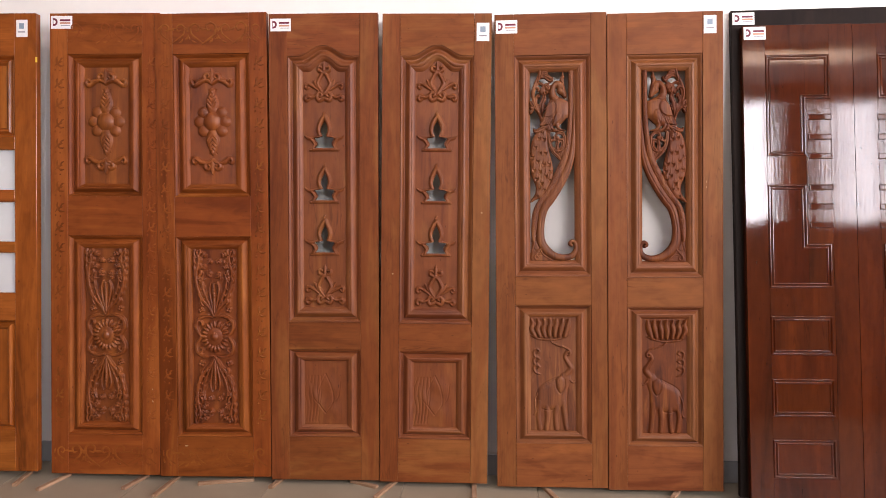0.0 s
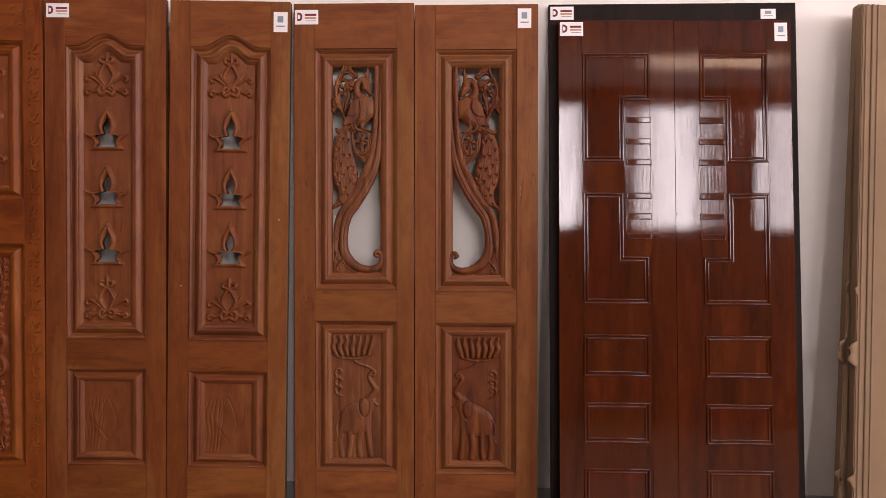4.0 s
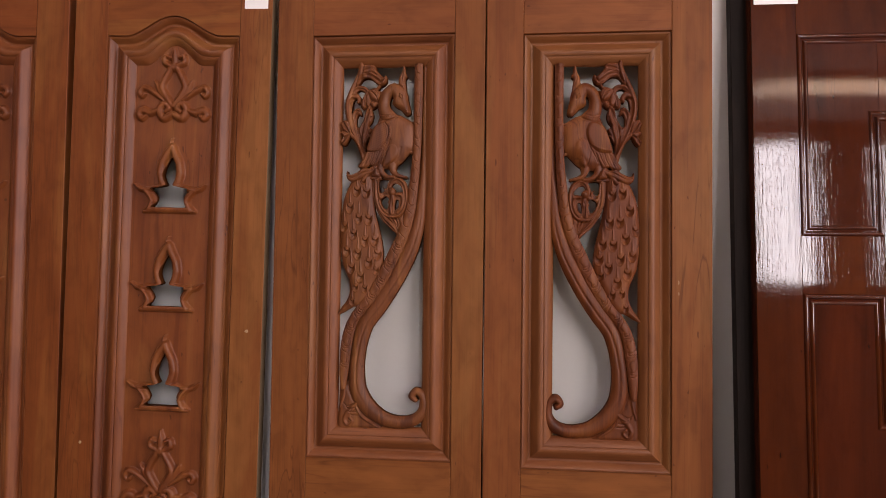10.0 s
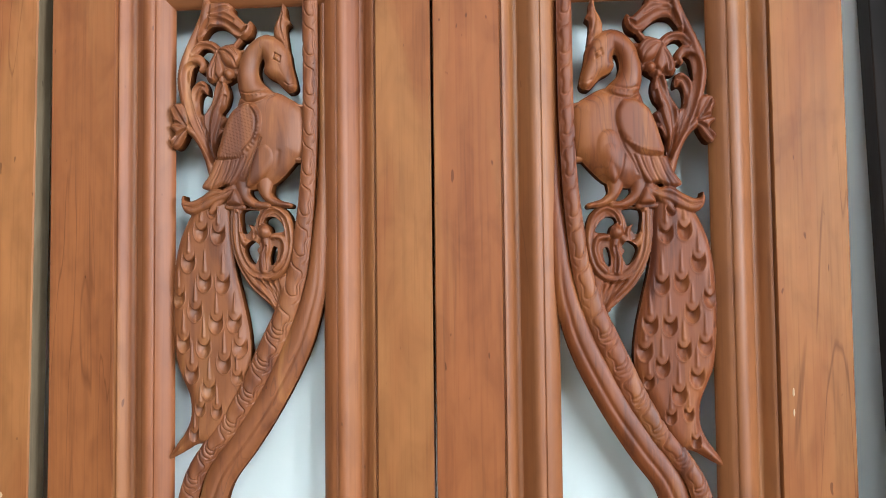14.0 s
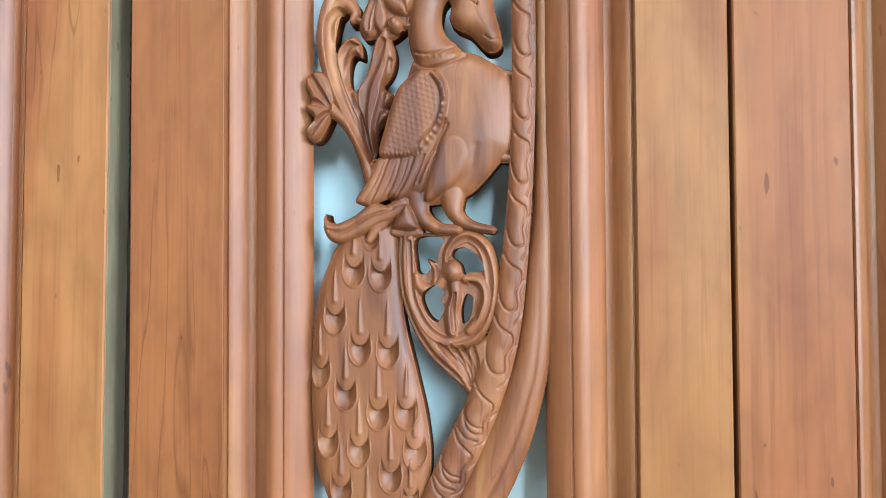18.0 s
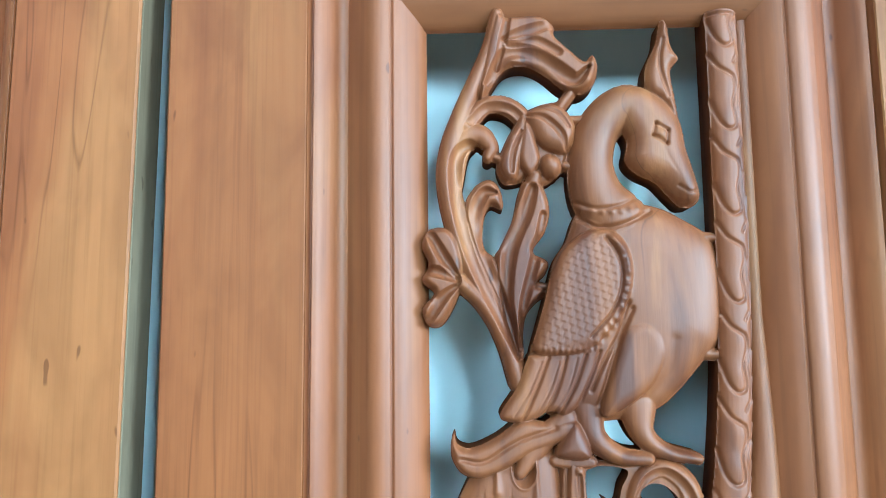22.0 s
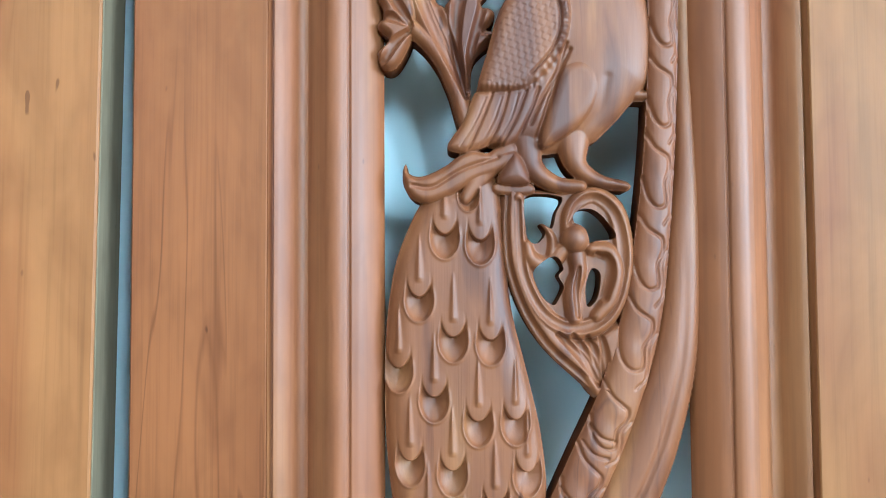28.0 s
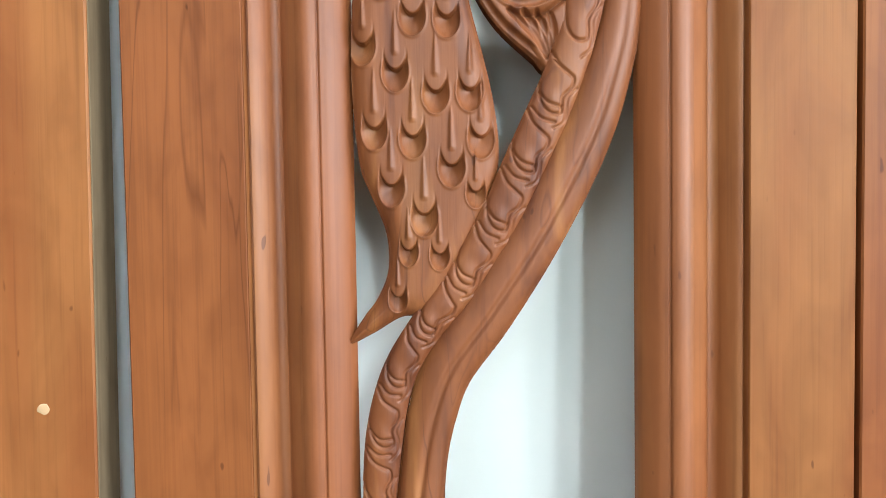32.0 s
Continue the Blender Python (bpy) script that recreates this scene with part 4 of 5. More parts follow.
def scroll_shapes(res):
    """Pierced round scroll on its long bracket, with a fan below it."""
    r = Relief(218, 1438, 318, 1592, res)
    B = -16
    r.stroke([(235, 1581), (234, 1552), (237, 1528), (246, 1503), (260, 1482), (280, 1464), (296, 1450)], (6.5, 6.5, 7, 7.5, 8, 9, 9), 9, B, 0.36)
    r.blob([(227, 1575), (242, 1578), (265, 1577), (279, 1580), (293, 1578), (303, 1569), (308, 1555), (308, 1529), (304, 1505), (291, 1490), (271, 1484), (250, 1492), (238, 1514), (230, 1542)], 6.5, B, 4)
    r.stroke([(268, 1546), (269, 1560), (275, 1570), (286, 1574), (298, 1565), (303, 1546), (303, 1526), (297, 1505), (285, 1492), (267, 1490), (252, 1500), (242, 1521), (239, 1542), (238, 1573)], (4, 5, 5.5, 6, 6.5, 7, 7, 7, 7, 7, 7, 6, 5, 4.5), 10, B, 0.36)
    r.flute([(269, 1556), (275, 1568), (286, 1572), (297, 1563), (302, 1546), (302, 1526), (296, 1505), (284, 1493), (267, 1491), (252, 1501), (242, 1521), (239, 1542), (238, 1570)], (1.5, 2.6, 3, 3, 3.4, 3.4, 3.4, 3.4, 3.4, 3.2, 2.8, 2.4, 2), 2.2)
    r.flute([(232, 1578), (231, 1552), (233, 1528), (242, 1502), (257, 1479), (278, 1460), (292, 1448)], (1.5, 1.8, 2, 2.2, 2.5, 2.5, 2.5), 2.0)
    r.stroke([(265, 1539), (256, 1530), (246, 1534), (243, 1543)], (6, 7, 6, 4), 10, B, 0.4)
    r.stroke([(258, 1534), (259, 1546), (254, 1555)], (4, 3.6, 1.5), 9, B, 0.4)
    r.stroke([(283, 1540), (294, 1538), (298, 1525), (294, 1508), (286, 1498)], (5, 6, 6.5, 6, 5), 10.5, B, 0.4)
    r.flute([(286, 1537), (293, 1534), (295, 1524), (291, 1509)], (1.5, 2.6, 3, 2.5), 2.6)
    r.stroke([(274, 1536), (275, 1525), (271, 1513), (272, 1497)], (7, 6, 6.5, 6), 10.5, B, 0.4)
    r.flute([(275, 1528), (273, 1514), (274, 1498)], (1.5, 2.4, 2), 2.2)
    r.dome(273, 1546, 9, 9.5, 8, B + 6)
    for hole in ([(243, 1573), (265, 1573), (262, 1563), (259, 1553), (252, 1556), (255, 1550), (252, 1545), (249, 1543.5), (245, 1545), (243, 1551)], [(272, 1558), (275, 1564), (284, 1565), (292, 1559), (298, 1550), (297, 1546), (287, 1545), (282, 1543.5), (279, 1552)],
                 [(247, 1525), (254, 1533), (261, 1535), (266, 1528), (263, 1523), (266, 1516), (262, 1507), (259, 1505), (252, 1511)], [(282, 1525), (285, 1528), (289, 1524), (288, 1513), (285, 1506), (280.5, 1504), (279.5, 1515)]):
        r.cut(hole)
    # fan under the ring
    r.blob([(256, 1490), (280, 1484), (300, 1494), (303, 1478), (296, 1462), (285, 1446), (270, 1468)], 8, B, 6)
    for k in range(4):
        r.flute([(262 + 9 * k, 1487 - 1.0 * k), (276 + 5 * k, 1472), (287 + 1.5 * k, 1455)], (2.2, 3.2, 2.2), 2.4)
    return r


def border_shapes(res):
    """Leaf-roll border that runs down the side and sweeps across."""
    r = Relief(150, 1085, 346, 1842, res)
    pts = [(331, 1840), (331, 1770), (330.5, 1692), (328, 1623), (323, 1562), (316, 1508), (308, 1474), (298, 1443), (284, 1411), (270, 1381), (256, 1351), (240, 1324), (223, 1297), (203, 1273), (186, 1246), (177, 1220), (172, 1192), (169, 1160), (167, 1125), (166, 1095)]
    r.rope(pts, (9.5, 9.5, 9.5, 9.5, 10.5, 12, 13, 13.5, 14.5, 14.5, 14, 13.5, 13, 12, 12, 12.5, 13, 12, 10, 6), 9, -14.5, 51, 43, 380)
    return r


def band_shapes(res):
    """Plain rounded band with its scrolled end, and the corner leaf."""
    r = Relief(152, 996, 362, 1842, res)
    pts = [(346, 1842), (346, 1700), (345.5, 1600), (343, 1552), (339.5, 1505), (334.5, 1472), (327, 1444), (316, 1411), (299, 1374), (273, 1326), (243, 1280), (217, 1243), (206, 1212), (200, 1180), (196, 1140), (199, 1092), (220, 1054), (258, 1026), (302, 1018), (336, 1028), (352, 1052), (349, 1080), (335, 1090), (325, 1079), (333, 1071)]
    r.stroke(pts, (7.8, 7.8, 9, 11.5, 12.8, 14.5, 16.2, 17.5, 18.5, 18.5, 19, 18, 17, 16, 17, 19, 19, 16, 14, 13, 11, 9.5, 9, 8, 6), 12, -17.5, 0.36)
    # a shallow hollow runs along it and fades out at both ends
    sl, d, wid, run, side = r.along([(u + k, v + 0.3 * k) for (u, v), k in zip(pts[3:17], (-2, 1, 3, 4, 5, 5, 5, 4, 3, 2, 1, 0, 0, 0))], 2.4)
    r.h[sl] -= 1.4 * np.exp(-(d / wid) ** 2) * np.clip(run / 120, 0, 1) * np.clip((run.max() - run) / 120, 0, 1)
    r.h -= 7.5 * np.clip((r.V - 1440) / 220, 0, 1) ** 1.3
    # corner leaf
    r.blob([(156, 1000), (156, 1060), (158, 1130), (166, 1150), (176, 1110), (190, 1072), (212, 1040), (250, 1012), (262, 1000), (200, 1000)], 8, -18, 10)
    r.stroke([(200, 1060), (182, 1042), (170, 1022), (178, 1010), (188, 1018), (182, 1026)], (6, 7, 6, 5, 4, 3), 8, -15)
    r.stroke([(196, 1052), (210, 1030), (240, 1010)], (4, 5, 3), 7, -15).stroke([(172, 1120), (168, 1080), (160, 1050)], (3, 5, 3), 7, -15)
    for k in range(4):
        r.groove([(166 + 6 * k, 1060 - 9 * k), (176 + 5 * k, 1052 - 7 * k), (190 + 5 * k, 1058 - 9 * k)], 1.2, 1.6)
    return r


def lotus_and_elephant(u0, v0, u1, v1, flip):
    """Lower field: lotus row, curls and a standing elephant in low relief."""
    r = Relief(u0, v0, u1, v1, 2.2, ground=-10.5)
    W, H = u1 - u0, v1 - v0

    def at(pts):
        return [(u0 + (W - a if flip else a) * 1.0, v0 + b * H / 502) for a, b in pts]
    for k in range(7):
        a = 18 + 26 * k
        r.stroke(at([(a + (90 - a) * 0.16, 414), (a - 4, 444), (a + 2, 466), (a + (k - 3) * 1.5, 486)]), (8, 12, 11, 5), 6, -11)
    for k in range(6):
        a = 31 + 26 * k
        r.groove(at([(a + (90 - a) * 0.18, 412), (a - 4, 444), (a + (k - 2.5) * 2, 484)]), 1.6, 2.4)
    r.stroke(at([(8, 420), (40, 404), (90, 398), (140, 404), (180, 420)]), (2, 4, 4.5, 4, 2), 4.5, -11)
    r.stroke(at([(96, 404), (104, 388), (128, 376), (160, 366), (182, 350), (180, 334), (166, 336)]), (2.5, 3, 3.4, 3.6, 4.2, 4.5, 3), 5, -11)
    # elephant: body, legs, ear, raised trunk, tail
    r.blob(at([(36, 132), (40, 172), (58, 198), (92, 214), (128, 232), (150, 258), (174, 258), (186, 236), (178, 206), (168, 172), (164, 118), (122, 102), (70, 100), (40, 104)]), 4.2, -11.5, 24, solid=False)
    for pts in (((50, 132), (42, 76), (48, 16)), ((80, 116), (82, 66), (76, 16)), ((124, 118), (118, 66), (122, 16)), ((152, 134), (158, 74), (166, 16))):
        r.stroke(at(pts), (14, 11, 11), 5.0, -12)
    r.stroke(at([(168, 250), (186, 276), (172, 302), (160, 326), (170, 346), (184, 344)]), (13, 12, 9, 8, 6, 4), 5.5, -12)
    r.blob(at([(120, 226), (140, 242), (156, 226), (154, 196), (140, 172), (126, 190)]), 3.4, -8.6, 12, solid=False)
    r.groove(at([(118, 224), (122, 190), (140, 168), (158, 192), (160, 228)]), 1.8, 1.5)
    r.stroke(at([(182, 226), (198, 214), (206, 222)]), (4, 3, 1.5), 4, -11.5)
    r.stroke(at([(38, 168), (26, 132), (30, 92), (24, 76)]), (2.5, 2.5, 3, 4), 3.5, -11.5)
    for pts in (((36, 118), (34, 172), (58, 204), (124, 238)), ((64, 98), (96, 94), (112, 100)), ((172, 190), (170, 130), (172, 70))):
        r.groove(at(pts), 1.6, 1.3)
    for b in (346, 312, 280):
        r.stroke(at([(52, b - 30), (30, b - 22), (22, b), (36, b + 12), (48, b + 2), (38, b - 6)]), (2, 4, 5, 5, 4, 2), 4, -11.5)
    r.h = -16.5 + (r.h + 10.5) * 2.3
    return r


CARVING = {False: (bird_shapes(0.6, True), foliage_shapes(0.55), scroll_shapes(0.65), border_shapes(0.7), band_shapes(1.0)),
           True: (bird_shapes(1.2, False), foliage_shapes(1.2), scroll_shapes(1.2), border_shapes(1.3), band_shapes(1.5))}


def peacock_leaf(x, y, z, w, h, mirrored):
    leaf = leaf_at("carved_door_leaf", x, y, z, 0, 0, 0, "teak door leaf with pierced peacock carving above an elephant panel", "peacock double door")
    a, b = (84.5, 418) if not mirrored else (w - 412, w - 86)
    frame_of(leaf, w, h, a, b, ((0, 195), (807, 936), (1910, h)), teak_v, teak_h)
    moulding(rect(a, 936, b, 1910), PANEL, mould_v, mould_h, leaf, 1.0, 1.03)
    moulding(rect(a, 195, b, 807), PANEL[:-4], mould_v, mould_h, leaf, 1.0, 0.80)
    m = w + 2 if mirrored else None
    names = (("peacock_carving", "carved teak bird with a scaled tail"), ("foliage_carving", ""), ("scroll_carving", ""), ("rope_border", ""), ("curved_band", ""))
    for shape, (name, label) in zip(CARVING[mirrored], names):
        shape.build(name, teak_carved_dark if mirrored else teak_carved, leaf, label, mirror=m, base=-15, gain=1.5, sink=5.5, spread=1.0)
    field = lotus_and_elephant(a + 58, 195 + 46, b - 58, 807 - 46, mirrored)
    field.build("lower_panel", teak_carved_dark if mirrored else teak_carved, leaf, "low relief elephant and lotus panel", back=-26)
    if mirrored:
        sticker(leaf, w - 82, h - 96, 54, 78, "code")
        chips(leaf, [(424, 1352, 1.2, 5), (424, 1328, 1.0, 4)])
    else:
        sticker(leaf, 6, h - 84, 94, 58, "logo")
    return leaf


peacock_leaf(-0.488, 0.0, 0.0265, 487, 2092, False)
peacock_leaf(0.0025, 0.0, 0.0195, 495, 2090, True)

# lamp doors ------------------------------------------------------------------


def fleur(r, cu, cv, k, base):
    """Paired scrolls round a pointed bud."""
    for s in (1, -1):
        def P(*pts):
            return [(cu + s * a * k, cv + b * k) for a, b in pts]
        r.stroke(P((4, -62), (24, -70), (34, -50), (22, -36), (10, -46), (18, -54)), np.array((6, 7, 7, 6, 5, 4)) * k * 1.6, 7.5, base)
        r.stroke(P((40, -52), (60, -58), (78, -52), (88, -62), (80, -72), (70, -66)), np.array((4, 6, 7, 6, 5, 3)) * k * 1.6, 7.5, base)
        r.stroke(P((2, -40), (20, -14), (30, 10), (14, 44), (2, 62)), np.array((5, 6, 6, 5.5, 5)) * k * 1.6, 7.5, base)
        r.stroke(P((22, -20), (36, 0), (50, 24)), np.array((3.5, 6, 1.5)) * k * 1.6, 6.5, base).stroke(P((26, -26), (52, -6), (76, 6), (88, -4), (82, -16), (74, -10)), np.array((3, 4.5, 5, 5, 4, 3)) * k * 1.6, 6.5, base)
        r.stroke(P((0, 54), (12, 62), (26, 70), (24, 84), (12, 82)), np.array((5, 5, 5, 4.5, 3)) * k * 1.6, 7.5, base)
    r.stroke([(cu, cv + 60 * k), (cu, cv + 84 * k), (cu, cv + 108 * k)], np.array((4, 6, 1.5)) * k * 1.6, 6.5, base)


def lamp_hole(r, cu, v0, base):
    """Pierced oil-lamp shape with a raised rim; v0 is the foot."""
    L = [(3, 152), (-9, 138), (-21, 114), (-25, 90), (-20, 70), (-14, 58), (-38, 53), (-60, 50), (-47, 34), (-42, 22), (-50, 4), (0, 3)]
    line = [(cu + a, v0 + b) for a, b in L] + [(cu - a, v0 + b) for a, b in L[-2:0:-1]]
    c = line + line[:1]
    for k, (a, b) in enumerate(zip(c[:-1], c[1:])):
        r.stroke([a, b], 9.5 if k < 5 or k > len(line) - 6 else 6.5, 8.5, base, 0.4)
    for s in (1, -1):
        r.stroke([(cu + s * 56, v0 + 48), (cu + s * 74, v0 + 53), (cu + s * 88, v0 + 64)], (6, 6.5, 1.5), 7, base)
        r.stroke([(cu + s * 44, v0 + 16), (cu + s * 54, v0 + 6), (cu + s * 64, v0 - 1)], (5, 5, 3), 6, base)
    r.stroke([(cu - 62, v0 - 1), (cu + 62, v0 - 1)], 5, 7.5, base)
    r.stroke([(cu, v0 + 148), (cu - 3, v0 + 164), (cu + 3, v0 + 174)], (6, 4, 1.2), 6, base)
    hole = [(2, 130), (-7, 117), (-14, 101), (-17, 85), (-13, 71), (-9, 61), (-26, 56), (-46, 53), (-37, 40), (-32, 28), (-37, 16), (-42, 8), (0, 8)]
    sl, sd = Relief.outline(r, [(cu + a, v0 + b) for a, b in hole] + [(cu - a, v0 + b) for a, b in hole[-2:0:-1]], 3)
    r.sd[sl] = np.maximum(r.sd[sl], -sd)


def lamp_leaf(x, y, z, w, h, yaw, lean, roll, which):
    leaf = leaf_at("lamp_door_leaf", x, y, z, lean, roll, yaw, "teak door leaf with three pierced oil-lamp shapes in an arched panel", "lamp double door")
    a, b = 82, 407
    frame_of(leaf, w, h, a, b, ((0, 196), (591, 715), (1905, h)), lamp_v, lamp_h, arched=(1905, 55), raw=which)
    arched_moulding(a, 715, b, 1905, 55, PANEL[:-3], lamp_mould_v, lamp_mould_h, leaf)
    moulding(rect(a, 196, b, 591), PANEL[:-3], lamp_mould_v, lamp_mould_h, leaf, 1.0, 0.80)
    fa, fb = a + 62, b - 62
    cu = (fa + fb) / 2
    r = Relief(fa, 715 + 62, fb, 1905 + 4, 1.8, ground=-10.5)
    hw = (fb - fa) / 2
    p = np.clip((r.U - cu) / hw, -1, 1)
    q = np.minimum(np.abs(p) / 0.72, 1)
    top = 1905 - 60 + 55 * 0.93 * 0.5 * (1 + np.cos(np.pi * q)) ** 0.9
    r.sd = np.maximum(r.sd, r.V - top)
    fleur(r, cu, 1778, 0.95, -12)
    fleur(r, cu, 868, 0.95, -11)
    for v in (1489, 1255, 1021):
        lamp_hole(r, cu, v, -11.5)
    r.h = -17 + (r.h + 10.5) * 1.9
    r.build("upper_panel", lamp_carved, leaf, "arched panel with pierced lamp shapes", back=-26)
    s = Relief(a + 56, 196 + 46, b - 56, 591 - 46, 2.4, ground=-10.5)
    for k, (u, v, ru, rv) in enumerate(((0.62, 0.62, 26, 34), (0.66, 0.22, 34, 40), (0.30, 0.42, 20, 60))):
        s.swell(a + 56 + u * (b - a - 112), 242 + v * 300, ru, rv, 2.6, 15 * k)
    for k in range(5):
        u = a + 70 + 14 * k
        s.groove([(u, 262), (u + 8, 330), (u - 4 + 5 * k, 400), (u + 14, 470)], 1.8, 1.5 if which else 0.9)
    for m in (1, -1):
        s.groove([(cu, 300), (cu + m * 34, 352), (cu + m * 26, 420), (cu, 478)], 1.8, 1.3).groove([(cu + m * 20, 330), (cu + m * 56, 372), (cu + m * 66, 440)], 1.6, 1.1)
    s.h = -16 + (s.h + 10.5) * 1.8
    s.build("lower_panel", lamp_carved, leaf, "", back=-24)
    if which:
        sticker(leaf, w - 66, h - 122, 56, 80, "code")
        chips(leaf, [(447, 1212, 4.5, 4), (53, 937, 3.5, 3.5)])
    else:
        sticker(leaf, 8, h - 78, 92, 56, "logo")
    return leaf


lamp_leaf(-1.507, -0.012, 0.0475, 489, 2094, 1.7, -0.5, 0.35, False)
lamp_leaf(-1.0165, -0.002, 0.0415, 483, 2090, 1.7, -0.6, 0.93, True)

# flower doors ------------------------------------------------------------------


def flower_field(r, cu, v0, v1, base):
    """Upper field: crest, flower with leaves, lower crest."""
    cv = (v0 + v1) / 2 + 18
    for s, kk in ((1, 1), (1, -1)):
        for m in (1, -1):
            def P(*pts):
                return [(cu + m * a, cv + kk * (b - 16)) for a, b in pts]
            r.stroke(P((0, 188), (16, 200), (30, 206), (34, 222), (20, 230), (10, 220), (18, 212)), (8, 10, 10, 10, 9, 7, 5), 7, base)
            r.stroke(P((28, 204), (56, 196), (78, 180), (90, 190), (84, 204), (74, 198)), (8, 12, 11, 9, 7, 4), 7, base)
        r.stroke([(cu, cv + kk * 180), (cu, cv + kk * 206), (cu, cv + kk * 236)], (8, 18, 3), 7, base)
        r.blob([(cu, cv + kk * 152), (cu - 22, cv + kk * 112), (cu - 28, cv + kk * 70), (cu, cv + kk * 40), (cu + 28, cv + kk * 70), (cu + 22, cv + kk * 112)], 7, base, 14, solid=False)
        for i in range(4):
            r.groove([(cu, cv + kk * (64 + 20 * i)), (cu + 18, cv + kk * (84 + 20 * i))], 2.2, 1.8).groove([(cu, cv + kk * (64 + 20 * i)), (cu - 18, cv + kk * (84 + 20 * i))], 2.2, 1.8)
    for i in range(8):
        a = i * math.pi / 4
        r.dome(cu + 57 * math.cos(a), cv + 57 * math.sin(a), 27, 25, 7, base, math.degrees(a))
    r.dome(cu, cv, 40, 42, 13, base)


def plant_field(r, cu, v0, v1, base, seed):
    """Lower field, cut deep all over: bouquets above and below a sunflower between curling stems."""
    rnd = random.Random(seed)
    cv = (v0 + v1) / 2
    for kk in (1, -1):
        for m in (1, -1):
            def P(*pts):
                return [(cu + m * a, cv + kk * b) for a, b in pts]
            # stems that hold the bouquet and curl in at its top
            r.stroke(P((2, 92), (22, 128), (56, 172), (78, 226), (82, 288), (70, 350), (80, 386)), (5, 7, 8, 8, 7.5, 6, 3), 8, base, 0.5, 1.4)
            r.stroke(P((4, 100), (24, 150), (46, 200), (56, 250), (48, 290)), (3, 4.5, 6, 5, 2), 7, base, 0.5, 0.8)
            r.stroke(P((2, 104), (14, 160), (22, 214), (14, 250)), (3, 5, 6, 2), 7, base, 0.5, 0.8)
            # curls beside the sunflower
            r.stroke(P((10, 88), (44, 92), (78, 72), (84, 40), (70, 12), (62, 0)), (4, 7, 9, 8.5, 7, 4), 7.5, base, 0.5, 1.4)
            r.stroke(P((74, 74), (60, 66), (58, 54), (68, 52)), (4, 4.5, 4, 2.5), 7, base)
            # leaves along the outer stem and inside it
            for q in range(8):
                b = 148 + 31 * q
                a = 44 + 40 * math.sin(min(1, (b - 110) / 190) * 1.5)
                r.stroke(P((a - 4, b - 6), (a + 7, b + 10), (a + 3, b + 32)), (3, 7.5, 2), 8, base, 0.5, 1.2)
                r.stroke(P((a - 8, b), (a - 22, b + 14), (a - 20, b + 30)), (3, 7, 2), 7, base, 0.5, 1.2)
            # small four-petalled flower
            for i in range(4):
                t = i * math.pi / 2 + 0.4
                r.dome(cu + m * (64 + 8 * math.cos(t)), cv + kk * (122 + 8 * math.sin(t)), 7, 7, 6, base)
            # blossoms and leaflets inside the bouquet
            for a, b in ((22, 282), (50, 318), (20, 342), (46, 372), (64, 262)):
                for i in range(5):
                    t = i * 2 * math.pi / 5 + rnd.random()
                    r.dome(cu + m * (a + 7.5 * math.cos(t)), cv + kk * (b + 7.5 * math.sin(t)), 7.5, 7.5, 7, base)
                r.dome(cu + m * a, cv + kk * b, 4, 4, 8, base)
            for i in range(7):
                a, b = 10 + rnd.random() * 60, 236 + rnd.random() * 140
                t = 0.4 + rnd.random() * 2.4
                r.stroke(P((a, b), (a + 9 * math.cos(t), b + 9 * math.sin(t)), (a + 19 * math.cos(t + 0.4), b + 19 * math.sin(t + 0.4))), (2, 5, 1.5), 6, base)
        r.stroke([(cu, cv + kk * 110), (cu, cv + kk * 180), (cu, cv + kk * 240)], (4, 9, 3), 8, base)
        for i in range(4):
            r.groove([(cu - 8, cv + kk * (176 + 14 * i)), (cu + 8, cv + kk * (176 + 14 * i))], 1.5, 1.6)
    for i in range(20):
        a = i * math.pi / 10
        r.dome(cu + 50 * math.cos(a), cv + 56 * math.sin(a), 18, 8.5, 7, base, math.degrees(a))
    r.dome(cu, cv, 40, 44, 6, base + 1).dome(cu, cv, 18, 22, 9, base + 2)


